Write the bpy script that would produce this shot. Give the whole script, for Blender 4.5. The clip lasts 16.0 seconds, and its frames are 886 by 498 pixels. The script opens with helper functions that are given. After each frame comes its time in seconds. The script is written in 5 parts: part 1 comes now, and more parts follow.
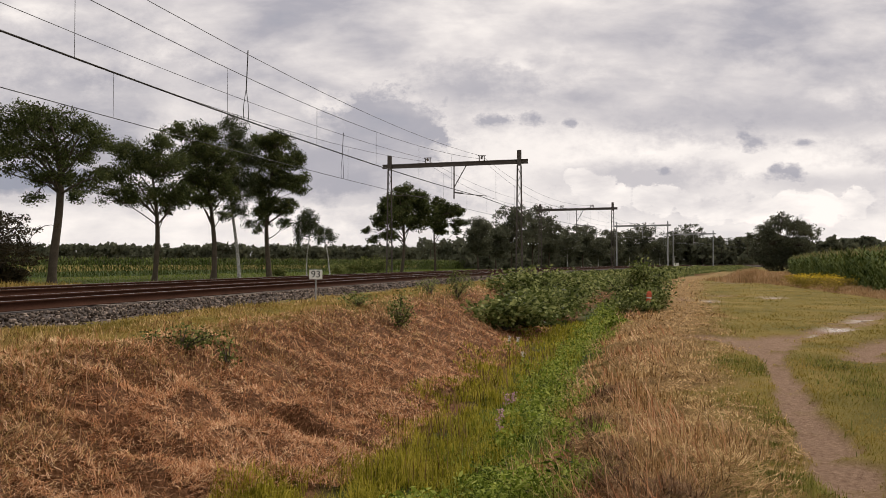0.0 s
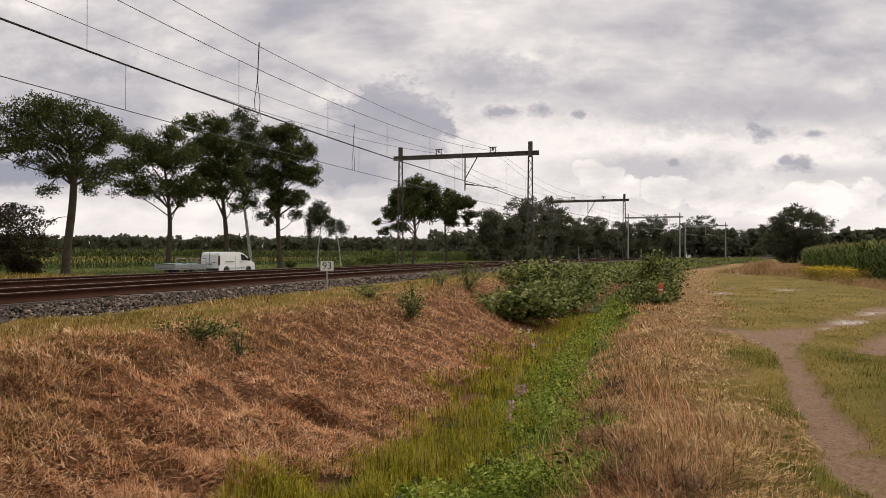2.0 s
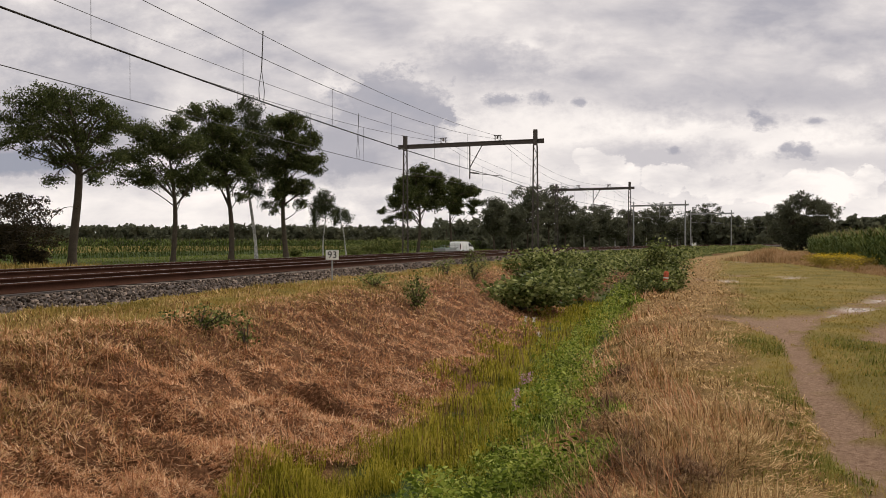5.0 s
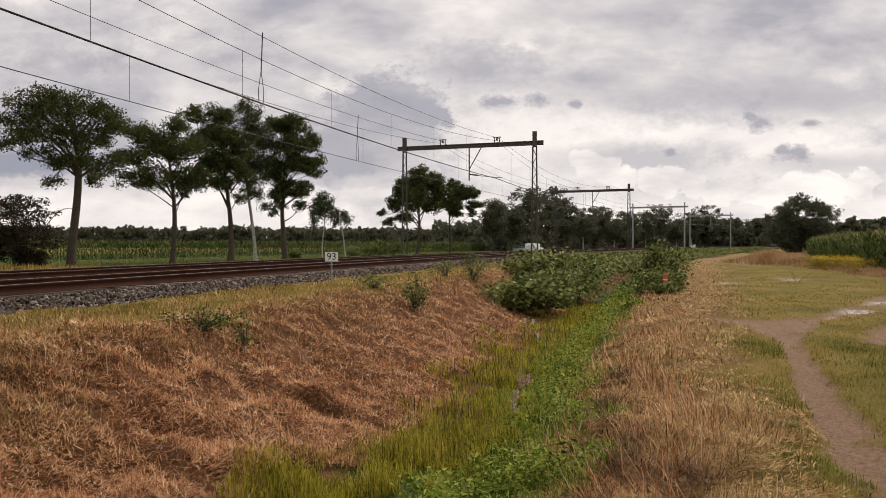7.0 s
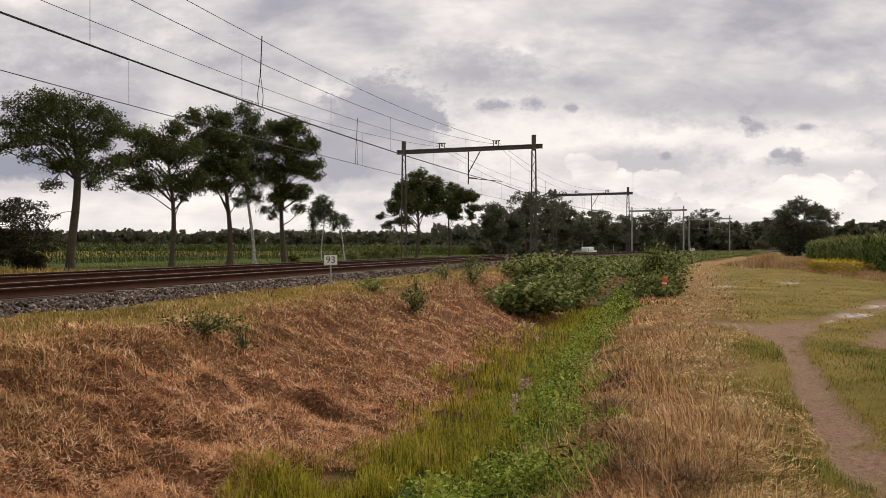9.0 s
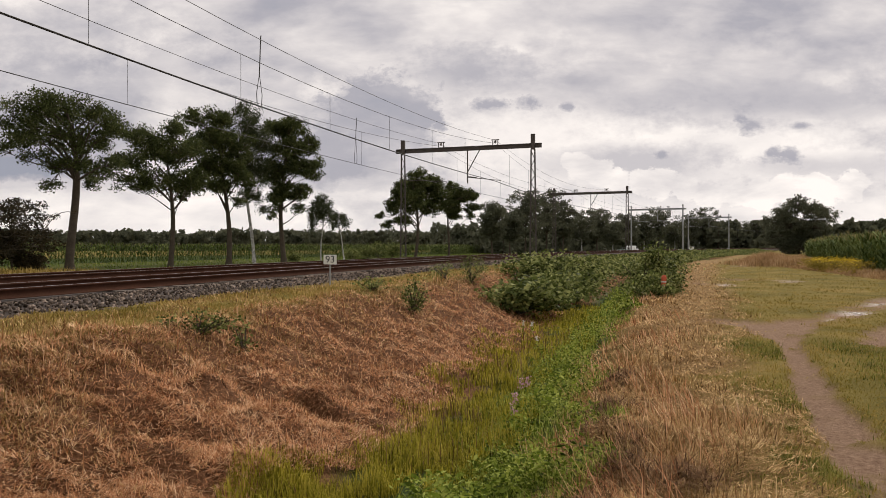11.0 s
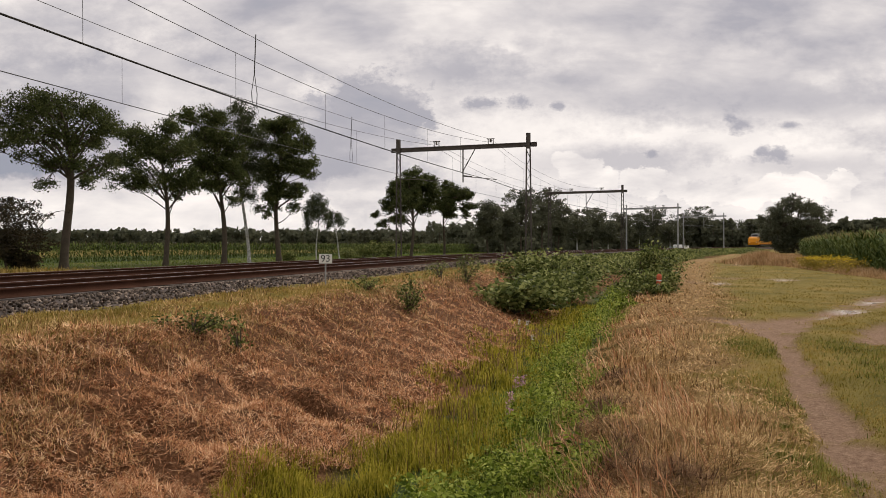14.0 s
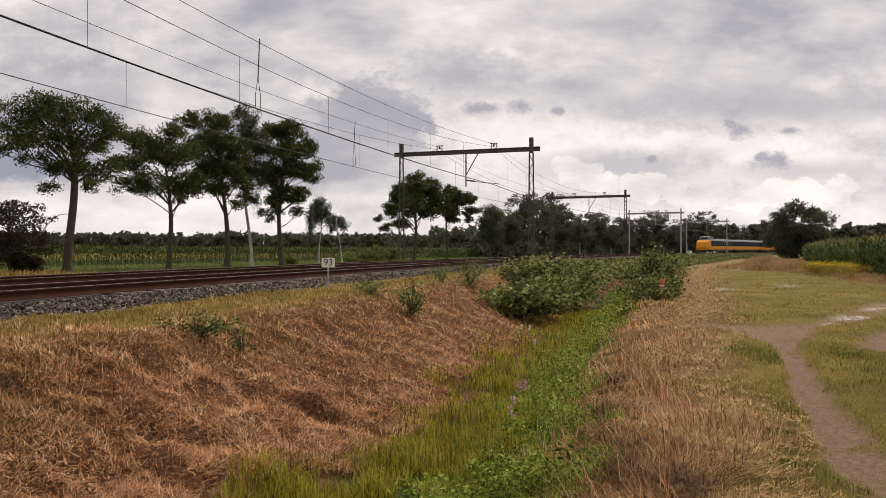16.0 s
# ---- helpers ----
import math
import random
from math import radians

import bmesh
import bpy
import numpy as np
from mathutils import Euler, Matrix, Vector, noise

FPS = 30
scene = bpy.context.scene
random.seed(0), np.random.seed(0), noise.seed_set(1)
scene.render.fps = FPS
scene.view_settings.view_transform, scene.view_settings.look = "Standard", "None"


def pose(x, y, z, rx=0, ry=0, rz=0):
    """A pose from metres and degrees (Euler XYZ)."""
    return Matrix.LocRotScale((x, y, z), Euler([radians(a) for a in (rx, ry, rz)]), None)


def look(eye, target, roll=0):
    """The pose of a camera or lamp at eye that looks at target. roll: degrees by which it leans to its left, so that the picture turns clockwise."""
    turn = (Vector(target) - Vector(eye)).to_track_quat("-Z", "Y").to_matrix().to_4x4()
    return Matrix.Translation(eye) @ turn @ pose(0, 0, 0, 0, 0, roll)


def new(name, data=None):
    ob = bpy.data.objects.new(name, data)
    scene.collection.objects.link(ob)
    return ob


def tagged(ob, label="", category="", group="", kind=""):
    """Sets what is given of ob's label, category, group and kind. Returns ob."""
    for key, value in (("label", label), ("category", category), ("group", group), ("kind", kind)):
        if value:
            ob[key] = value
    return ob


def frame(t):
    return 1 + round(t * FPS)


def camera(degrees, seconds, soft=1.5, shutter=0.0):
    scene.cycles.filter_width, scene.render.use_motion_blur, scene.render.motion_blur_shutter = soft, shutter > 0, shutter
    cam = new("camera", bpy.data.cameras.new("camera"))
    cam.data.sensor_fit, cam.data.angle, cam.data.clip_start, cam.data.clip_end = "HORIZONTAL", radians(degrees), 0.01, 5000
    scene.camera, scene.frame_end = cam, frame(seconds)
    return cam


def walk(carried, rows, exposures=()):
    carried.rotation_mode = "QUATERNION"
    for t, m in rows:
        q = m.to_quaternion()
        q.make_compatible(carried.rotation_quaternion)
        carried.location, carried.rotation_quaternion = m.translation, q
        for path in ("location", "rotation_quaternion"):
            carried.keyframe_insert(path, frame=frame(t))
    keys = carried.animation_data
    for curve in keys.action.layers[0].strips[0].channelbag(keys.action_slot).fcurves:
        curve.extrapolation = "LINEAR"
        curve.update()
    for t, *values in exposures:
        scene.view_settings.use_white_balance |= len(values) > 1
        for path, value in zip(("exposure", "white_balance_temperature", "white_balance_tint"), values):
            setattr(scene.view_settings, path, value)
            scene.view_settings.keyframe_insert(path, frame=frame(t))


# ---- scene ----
EYE = Vector((0.0, 0.0, 1.65))


def aim(yaw, pitch, roll):
    """Camera pose at EYE; yaw to the right, pitch up, roll in degrees."""
    a, b = radians(yaw), radians(pitch)
    way = Vector((math.sin(a) * math.cos(b), math.cos(a) * math.cos(b), math.sin(b)))
    return look(EYE, EYE + way, roll)


cam = camera(61.0, 16.0, 0.8)
walk(cam, [
    (0, aim(1.161, 0.974, 0.116)),
    (0.5, aim(0.936, 0.828, 0.121)),
    (1, aim(0.718, 0.645, 0.136)),
    (1.5, aim(0.554, 0.502, 0.073)),
    (2, aim(0.331, 0.341, 0.142)),
    (2.5, aim(0.181, 0.119, 0.128)),
    (3, aim(0.031, -0.079, 0.055)),
    (3.5, aim(-0.022, -0.309, 0.094)),
    (4, aim(-0.039, -0.525, -0.002)),
    (6.5, aim(-0.054, -0.453, -0.045)),
    (7, aim(0.001, -0.388, -0.001)),
    (7.5, aim(0.013, -0.267, -0.081)),
    (8, aim(0.063, -0.194, 0.003)),
    (8.5, aim(0.050, -0.130, 0.002)),
    (9, aim(0.064, -0.131, 0.008)),
    (11.5, aim(0.131, -0.222, -0.155)),
    (12, aim(0.167, -0.247, -0.186)),
    (12.5, aim(0.275, -0.243, -0.216)),
    (13, aim(0.347, -0.244, -0.209)),
    (13.5, aim(0.376, -0.288, -0.161)),
    (14, aim(0.453, -0.264, -0.167)),
    (14.5, aim(0.425, -0.219, -0.130)),
    (15, aim(0.434, -0.100, -0.108)),
    (15.5, aim(0.316, 0.013, -0.037)),
    (16, aim(0.249, 0.062, 0.018)),
])

# ---- world, sun, exposure ----
world = bpy.data.worlds.new("overcast_sky")
scene.world = world
world.use_nodes = True
SUN_EL, SUN_AZ = radians(48), radians(35)      # azimuth from +y towards +x


def nodes_of(tree):
    tree.nodes.clear()

    def add(kind, **kw):
        n = tree.nodes.new(kind)
        for k, v in kw.items():
            if k in n.inputs:
                n.inputs[k].default_value = v
        return n
    return add, tree.links.new


def build_world():
    add, link = nodes_of(world.node_tree)
    sky = add("ShaderNodeTexSky")
    sky.sky_type, sky.sun_disc = "NISHITA", False
    sky.sun_elevation, sky.sun_rotation = SUN_EL, SUN_AZ
    tint = add("ShaderNodeVectorMath")
    tint.operation = "SCALE"
    tint.inputs["Scale"].default_value = 0.10
    link(sky.outputs[0], tint.inputs[0])
    co = add("ShaderNodeTexCoord")
    mp = add("ShaderNodeMapping")
    mp.inputs["Scale"].default_value = (1.0, 1.0, 2.6)
    link(co.outputs["Generated"], mp.inputs[0])
    nz = add("ShaderNodeTexNoise", Scale=3.0, Detail=7.0, Roughness=0.55)
    link(mp.outputs[0], nz.inputs["Vector"])
    rp = add("ShaderNodeValToRGB")
    rp.color_ramp.elements[0].position, rp.color_ramp.elements[0].color = 0.36, (0.46, 0.445, 0.44, 1)
    rp.color_ramp.elements[1].position, rp.color_ramp.elements[1].color = 0.62, (0.92, 0.86, 0.79, 1)
    link(nz.outputs[0], rp.inputs[0])
    mx = add("ShaderNodeMix")
    mx.data_type = "RGBA"
    mx.inputs[0].default_value = 0.85
    link(tint.outputs[0], mx.inputs[6])
    link(rp.outputs[0], mx.inputs[7])
    bg = add("ShaderNodeBackground", Strength=1.2)
    link(mx.outputs[2], bg.inputs[0])
    out = add("ShaderNodeOutputWorld")
    link(bg.outputs[0], out.inputs[0])


build_world()
sun = new("sun", bpy.data.lights.new("sun", "SUN"))
sun.data.energy, sun.data.angle, sun.data.color = 2.6, radians(16), (1.0, 0.93, 0.83)
sun.matrix_world = look((math.sin(SUN_AZ) * math.cos(SUN_EL) * 50, math.cos(SUN_AZ) * math.cos(SUN_EL) * 50, math.sin(SUN_EL) * 50), (0, 0, 0))
scene.view_settings.exposure = 0.0

# ---- plan: the railway arc ----
RAIL_Z = 0.98                       # top of rail
RAD, D0 = 573.0, radians(19.1)
ARC_O = Vector((1.64, 49.85)) + RAD * Vector((math.cos(D0), -math.sin(D0)))


def at(s, d=0.0, z=0.0):
    """Place s metres along the track from the first portal in view, d metres to its right."""
    a = D0 + s / RAD
    return Vector((ARC_O.x - (RAD - d) * math.cos(a), ARC_O.y + (RAD - d) * math.sin(a), z))


def heading(s):
    """Turn about z that lays local +y along the track."""
    return -math.degrees(D0 + s / RAD)


def sd_of(x, y):
    vx, vy = ARC_O.x - x, ARC_O.y - y
    return (np.arctan2(-vy, vx) - D0) * RAD, RAD - np.hypot(vx, vy)


rng = np.random.default_rng(7)


def vnoise(x, y, scale, seed=0):
    """Smooth value noise on arrays, 0..1."""
    x, y = np.asarray(x, float) / scale, np.asarray(y, float) / scale
    turn = 0.6 + 0.7 * seed
    x, y = x * math.cos(turn) + y * math.sin(turn) + 91.7 * seed, y * math.cos(turn) - x * math.sin(turn) + 37.3 * seed
    xi, yi = np.floor(x).astype(np.int64), np.floor(y).astype(np.int64)
    fx, fy = x - xi, y - yi
    fx, fy = fx * fx * (3 - 2 * fx), fy * fy * (3 - 2 * fy)

    def h(a, b):
        n = (a * 374761393 + b * 668265263 + seed * 1442695) & 0xFFFFFFFF
        n = ((n ^ (n >> 13)) * 1274126177) & 0xFFFFFFFF
        return ((n ^ (n >> 16)) & 0xFFFF) / 65535.0
    return (h(xi, yi) * (1 - fx) + h(xi + 1, yi) * fx) * (1 - fy) + (h(xi, yi + 1) * (1 - fx) + h(xi + 1, yi + 1) * fx) * fy


PROFILE_D = [-400, -60, -29, -27.6, -21.4, -20, -13, -10, -6.5, -4.2, 4.1, 6.7, 7.4, 9.3, 9.8, 10.9, 12.1, 12.6, 13.3, 30, 400]
PROFILE_Z = [-0.1, -0.1, -0.30, -0.34, -0.34, -0.32, -0.3, -0.1, 0.55, 0.66, 0.66, 0.62, 0.40, -0.52, -0.72, -0.72, -0.30, -0.06, 0.0, 0.0, 0.0]


def ground_z(x, y):
    s, d = sd_of(x, y)
    wob = (vnoise(x, y, 3.1, 3) - 0.5) * 0.5 * ((d > 6) & (d < 13))
    z = np.interp(d + wob, PROFILE_D, PROFILE_Z)
    near = np.clip(1 - np.hypot(x, y) / 90.0, 0, 1)
    bank = np.clip(1 - np.abs(d - 8.4) / 2.2, 0, 1)
    z = z + near * ((vnoise(x, y, 1.3, 1) - 0.5) * (0.05 + 0.13 * bank) + (vnoise(x, y, 0.42, 2) - 0.5) * (0.03 + 0.13 * bank) + (vnoise(x, y, 0.19, 4) - 0.5) * (0.02 + 0.08 * bank))
    for hx, hy, r, dep in ((-1.55, 9.25, 0.16, 0.38), (-1.15, 9.1, 0.12, 0.26), (-0.75, 9.3, 0.12, 0.24), (-3.1, 8.2, 0.22, 0.15), (-3.75, 6.6, 0.12, 0.18), (-2.3, 6.3, 0.10, 0.16), (-2.0, 6.25, 0.07, 0.12), (-2.35, 5.2, 0.10, 0.16), (-2.9, 5.6, 0.08, 0.12), (4.0, 14.6, 0.5, 0.16), (1.45, 6.75, 0.28, -0.16), (1.3, 5.6, 0.2, -0.10)):
        z = z - dep * np.exp(-(((x - hx) / (r * 1.5)) ** 2 + ((y - hy) / r) ** 2))
        z = z + 0.5 * dep * np.exp(-(((x - hx + 0.1) / (r * 1.6)) ** 2 + ((y - hy - 1.9 * r) / r) ** 2))
    z = z - 0.07 * mud_mask(x, y)
    return z


def strip_mask(x, y, pts, widths):
    """1 on a polyline, falling to 0 at twice its half width."""
    best = np.zeros_like(np.asarray(x, float))
    for (ax, ay), (bx, by), wa, wb in zip(pts, pts[1:], widths, widths[1:]):
        ux, uy = bx - ax, by - ay
        f = np.clip(((x - ax) * ux + (y - ay) * uy) / (ux * ux + uy * uy), 0, 1)
        dist = np.hypot(x - ax - f * ux, y - ay - f * uy)
        best = np.maximum(best, np.clip(1.5 - dist / (wa + (wb - wa) * f), 0, 1))
    return best


RUT_NEAR = [(1.2, 0.5), (2.25, 3.0), (3.05, 5.2), (3.38, 6.04), (4.15, 8.33), (5.16, 10.8), (6.1, 13.2), (6.75, 15.2)]
RUT_BRANCH = [(6.4, 16.6), (7.4, 16.0), (8.96, 17.1), (11.5, 20.2), (15.0, 24.5)]
RUT_SIDE = [(7.4, 12.6), (8.4, 14.3), (10.6, 16.2)]
WET_SPOTS = [[(13.6, 37.6), (15.4, 36.4), (17.2, 34.0)], [(24.4, 60.0), (25.6, 64.0), (26.6, 68.0)], [(29.6, 70.0), (31.2, 74.4), (33.0, 79.0)], [(11.6, 33.5), (12.6, 31.0)]]


def ragged(mask, noise):
    """A strip with broken edges that never leaves the strip."""
    return mask + noise * np.clip(mask * 3, 0, 1)


def mud_mask(x, y):
    """Bare wheel tracks of the farm path, 0..1."""
    n = vnoise(x, y, 0.5, 5) * 0.5 + vnoise(x, y, 0.14, 6) * 0.5 - 0.5
    m = ragged(strip_mask(x, y, RUT_NEAR, [0.34, 0.33, 0.32, 0.30, 0.26, 0.22, 0.27, 0.8]), n)
    m = np.maximum(m, ragged(strip_mask(x, y, RUT_BRANCH, [0.75, 0.8, 0.42, 0.5, 0.4]), n * 1.9))
    m = np.maximum(m, ragged(strip_mask(x, y, RUT_SIDE, [0.3, 0.5, 0.5]), n * 1.7))
    for spot in WET_SPOTS:
        m = np.maximum(m, ragged(strip_mask(x, y, spot, [0.34] * len(spot)), n * 1.5))
    return np.clip((m - 0.45) / 0.4, 0, 1)


def wet_mask(x, y):
    """Standing wet in the far ruts and along the branch."""
    n = vnoise(x, y, 0.9, 15) - 0.5
    m = ragged(strip_mask(x, y, RUT_BRANCH[2:], [0.2, 0.3, 0.2]) * 0.55, n * 1.5)
    for spot in WET_SPOTS:
        m = np.maximum(m, ragged(strip_mask(x, y, spot, [0.2] * len(spot)) * 0.9, n * 1.2))
    return np.clip((m - 0.5) / 0.3, 0, 1)


def straw_edge(s):
    """Where the mown straw of the ditch bank meets the turf of the path."""
    return np.interp(s, [-46, -41, -34, -29, -20, 6, 40], [13.85, 13.8, 14.25, 14.7, 15.3, 15.7, 15.4])


# ---- mesh helpers ----
def mesh_np(name, verts, polys):
    """A mesh from a vertex array and a list of face index arrays of one size each."""
    me = bpy.data.meshes.new(name)
    verts = np.asarray(verts, np.float32)
    loops = np.concatenate([np.asarray(p, np.int32).ravel() for p in polys])
    sizes = np.concatenate([np.full(len(p), np.asarray(p).shape[1], np.int32) for p in polys])
    starts = np.concatenate(([0], np.cumsum(sizes)[:-1])).astype(np.int32)
    me.vertices.add(len(verts))
    me.loops.add(len(loops))
    me.polygons.add(len(sizes))
    me.vertices.foreach_set("co", verts.ravel())
    me.polygons.foreach_set("loop_start", starts)
    me.loops.foreach_set("vertex_index", loops)
    me.update(calc_edges=True)
    return me


def put(name, me, material, parent=None, label=""):
    ob = new(name, me)
    if material and not me.materials:
        me.materials.append(material)
    if parent:
        ob.parent = parent
    if label:
        ob["label"] = label
    return ob


def part(name, bm, material, parent=None, label="", smooth=False):
    me = bpy.data.meshes.new(name)
    bm.to_mesh(me)
    bm.free()
    if smooth:
        me.polygons.foreach_set("use_smooth", [True] * len(me.polygons))
    return put(name, me, material, parent, label)


def empty(name, m=None, **tags):
    ob = new(name)
    ob.empty_display_size = 0.2
    if m is not None:
        ob.matrix_basis = m
    return tagged(ob, **tags)


def box(bm, c, size, rot=None, bevel=0.0):
    m = Matrix.Translation(c) @ (rot or Matrix.Identity(4)) @ Matrix.Diagonal((*size, 1))
    vs = bmesh.ops.create_cube(bm, size=1, matrix=m)["verts"]
    if bevel:
        es = list({e for v in vs for e in v.link_edges})
        bmesh.ops.bevel(bm, geom=es, offset=bevel, segments=2, profile=0.6, affect="EDGES")
    return bm


def rod(bm, p, q, r0, r1=None, n=8):
    p, q = Vector(p), Vector(q)
    m = Matrix.Translation((p + q) / 2) @ (q - p).to_track_quat("Z", "Y").to_matrix().to_4x4()
    bmesh.ops.create_cone(bm, cap_ends=True, segments=n, radius1=r0, radius2=r0 if r1 is None else r1, depth=(q - p).length, matrix=m)
    return bm


def tubes_np(paths, n=6):
    """Tubes along polylines: list of (points (k,3), radii (k,))."""
    V, Q, base = [], [], 0
    ang = np.linspace(0, 2 * np.pi, n, endpoint=False)
    for pts, rad in paths:
        pts, rad = np.asarray(pts, float), np.asarray(rad, float)
        tan = np.gradient(pts, axis=0)
        tan /= np.linalg.norm(tan, axis=1)[:, None] + 1e-9
        ref = np.array([0, 0, 1.0]) if abs(tan[0][2]) < 0.8 else np.array([1.0, 0, 0])
        u = np.cross(tan, ref)
        u /= np.linalg.norm(u, axis=1)[:, None] + 1e-9
        v = np.cross(tan, u)
        ring = pts[:, None] + rad[:, None, None] * (np.cos(ang)[None, :, None] * u[:, None] + np.sin(ang)[None, :, None] * v[:, None])
        V.append(ring.reshape(-1, 3))
        k = len(pts)
        i, j = np.meshgrid(np.arange(k - 1), np.arange(n), indexing="ij")
        a, b = base + i * n + j, base + i * n + (j + 1) % n
        Q.append(np.stack([a, b, b + n, a + n], -1).reshape(-1, 4))
        base += k * n
    return np.concatenate(V), np.concatenate(Q)


def blades_np(P, h, w, az, lean, curl):
    """Bent grass blades: 5 vertices, a quad and a triangle each."""
    n = len(P)
    dirx, diry = np.cos(az), np.sin(az)
    side = np.stack([-diry, dirx, np.zeros(n)], -1) * (w / 2)[:, None]

    def up(l):
        return np.stack([dirx * np.sin(l), diry * np.sin(l), np.cos(l)], -1)
    mid = P + up(lean) * (h * 0.55)[:, None]
    tip = mid + up(lean + curl) * (h * 0.45)[:, None]
    V = np.stack([P - side, P + side, mid - side * 0.75, mid + side * 0.75, tip], 1).reshape(-1, 3)
    b = np.arange(n) * 5
    return V, np.stack([b, b + 1, b + 3, b + 2], -1), np.stack([b + 2, b + 3, b + 4], -1)


def leaves_np(C, size, aspect=0.55, droop=0.0, flat=0.0):
    """Leaf-shaped quads with random turns; flat > 0 lays them level."""
    n = len(C)
    a = rng.normal(size=(n, 3))
    a[:, 2] = a[:, 2] * (1 - flat) - droop
    a /= np.linalg.norm(a, axis=1)[:, None]
    r = rng.normal(size=(n, 3))
    if flat:
        r[:, 2] *= (1 - flat)
    b = np.cross(a, r)
    if flat:
        b[:, 2] *= (1 - flat)
    b /= np.linalg.norm(b, axis=1)[:, None] + 1e-9
    a, b = a * (size / 2)[:, None], b * (size * aspect / 2)[:, None]
    V = np.stack([C - a, C + b - a * 0.15, C + a, C - b - a * 0.15], 1).reshape(-1, 3)
    return V, np.arange(n * 4).reshape(-1, 4)


def sweep(profile, s0, s1, d0, ds=2.0, closed=True):
    """A (d, z) profile swept along the arc."""
    ss = np.linspace(s0, s1, max(2, int((s1 - s0) / ds) + 1))
    V = np.array([at(s, d0 + d, z)[:] for s in ss for d, z in profile])
    k, m = len(profile), len(ss)
    i, j = np.meshgrid(np.arange(m - 1), np.arange(k if closed else k - 1), indexing="ij")
    a, b = i * k + j, i * k + (j + 1) % k
    return V, np.stack([a, b, b + k, a + k], -1).reshape(-1, 4)


# ---- materials ----
def ramp(add, link, fac, stops):
    r = add("ShaderNodeValToRGB")
    els = r.color_ramp.elements
    while len(els) < len(stops):
        els.new(0.5)
    for e, (p, c) in zip(els, stops):
        e.position, e.color = p, (*c, 1)
    link(fac, r.inputs[0])
    return r.outputs[0]


def surface(name, lo, hi, scale=6.0, rough=0.8, metal=0.0, bump=0.3, fine=40.0, spread=0.25, object_random=False, coat=0.0, spec=0.35):
    """A worn two-tone surface: broad stains, fine grain and relief."""
    m = bpy.data.materials.new(name)
    m.use_nodes = True
    add, link = nodes_of(m.node_tree)
    co = add("ShaderNodeTexCoord")
    n1 = add("ShaderNodeTexNoise", Scale=scale, Detail=5.0, Roughness=0.6)
    n2 = add("ShaderNodeTexNoise", Scale=fine, Detail=4.0, Roughness=0.6)
    link(co.outputs["Object"], n1.inputs["Vector"])
    link(co.outputs["Object"], n2.inputs["Vector"])
    mixn = add("ShaderNodeMath")
    mixn.operation = "MULTIPLY_ADD"
    mixn.inputs[1].default_value = 0.5
    link(n1.outputs[0], mixn.inputs[0])
    half = add("ShaderNodeMath")
    half.operation = "MULTIPLY"
    half.inputs[1].default_value = 0.5
    link(n2.outputs[0], half.inputs[0])
    link(half.outputs[0], mixn.inputs[2])
    col = ramp(add, link, mixn.outputs[0], [(0.5 - spread, lo), (0.5 + spread, hi)])
    if object_random:
        oi = add("ShaderNodeObjectInfo")
        hs = add("ShaderNodeHueSaturation")
        mr = add("ShaderNodeMapRange")
        mr.inputs[3].default_value, mr.inputs[4].default_value = 0.65, 1.3
        link(oi.outputs["Random"], mr.inputs[0])
        link(mr.outputs[0], hs.inputs["Value"])
        link(col, hs.inputs["Color"])
        col = hs.outputs[0]
    b = add("ShaderNodeBsdfPrincipled", Metallic=metal, Roughness=rough)
    b.inputs["Coat Weight"].default_value = coat
    b.inputs["Specular IOR Level"].default_value = spec
    link(col, b.inputs["Base Color"])
    if bump:
        bp = add("ShaderNodeBump", Strength=bump, Distance=0.02)
        link(n2.outputs[0], bp.inputs["Height"])
        link(bp.outputs[0], b.inputs["Normal"])
    out = add("ShaderNodeOutputMaterial")
    link(b.outputs[0], out.inputs[0])
    return m


def plant(name, stops, patch=1.5, thin=0.3, rough=0.7, mixed=0.6):
    """Leaves or blades: colour by island and by patch of ground, partly translucent."""
    m = bpy.data.materials.new(name)
    m.use_nodes = True
    add, link = nodes_of(m.node_tree)
    geo = add("ShaderNodeNewGeometry")
    nz = add("ShaderNodeTexNoise", Scale=1.0 / patch, Detail=3.0)
    link(geo.outputs["Position"], nz.inputs["Vector"])
    mr = add("ShaderNodeMapRange")
    mr.inputs[1].default_value, mr.inputs[2].default_value = 0.3, 0.7
    link(nz.outputs[0], mr.inputs[0])
    mx = add("ShaderNodeMix")
    mx.inputs[0].default_value = mixed
    link(mr.outputs[0], mx.inputs[2])
    link(geo.outputs["Random Per Island"], mx.inputs[3])
    col = ramp(add, link, mx.outputs[0], stops)
    b = add("ShaderNodeBsdfPrincipled", Roughness=rough)
    b.inputs["Specular IOR Level"].default_value = 0.05
    link(col, b.inputs["Base Color"])
    tr = add("ShaderNodeBsdfTranslucent")
    link(col, tr.inputs[0])
    ms = add("ShaderNodeMixShader")
    ms.inputs[0].default_value = thin
    link(b.outputs[0], ms.inputs[1])
    link(tr.outputs[0], ms.inputs[2])
    out = add("ShaderNodeOutputMaterial")
    link(ms.outputs[0], out.inputs[0])
    return m


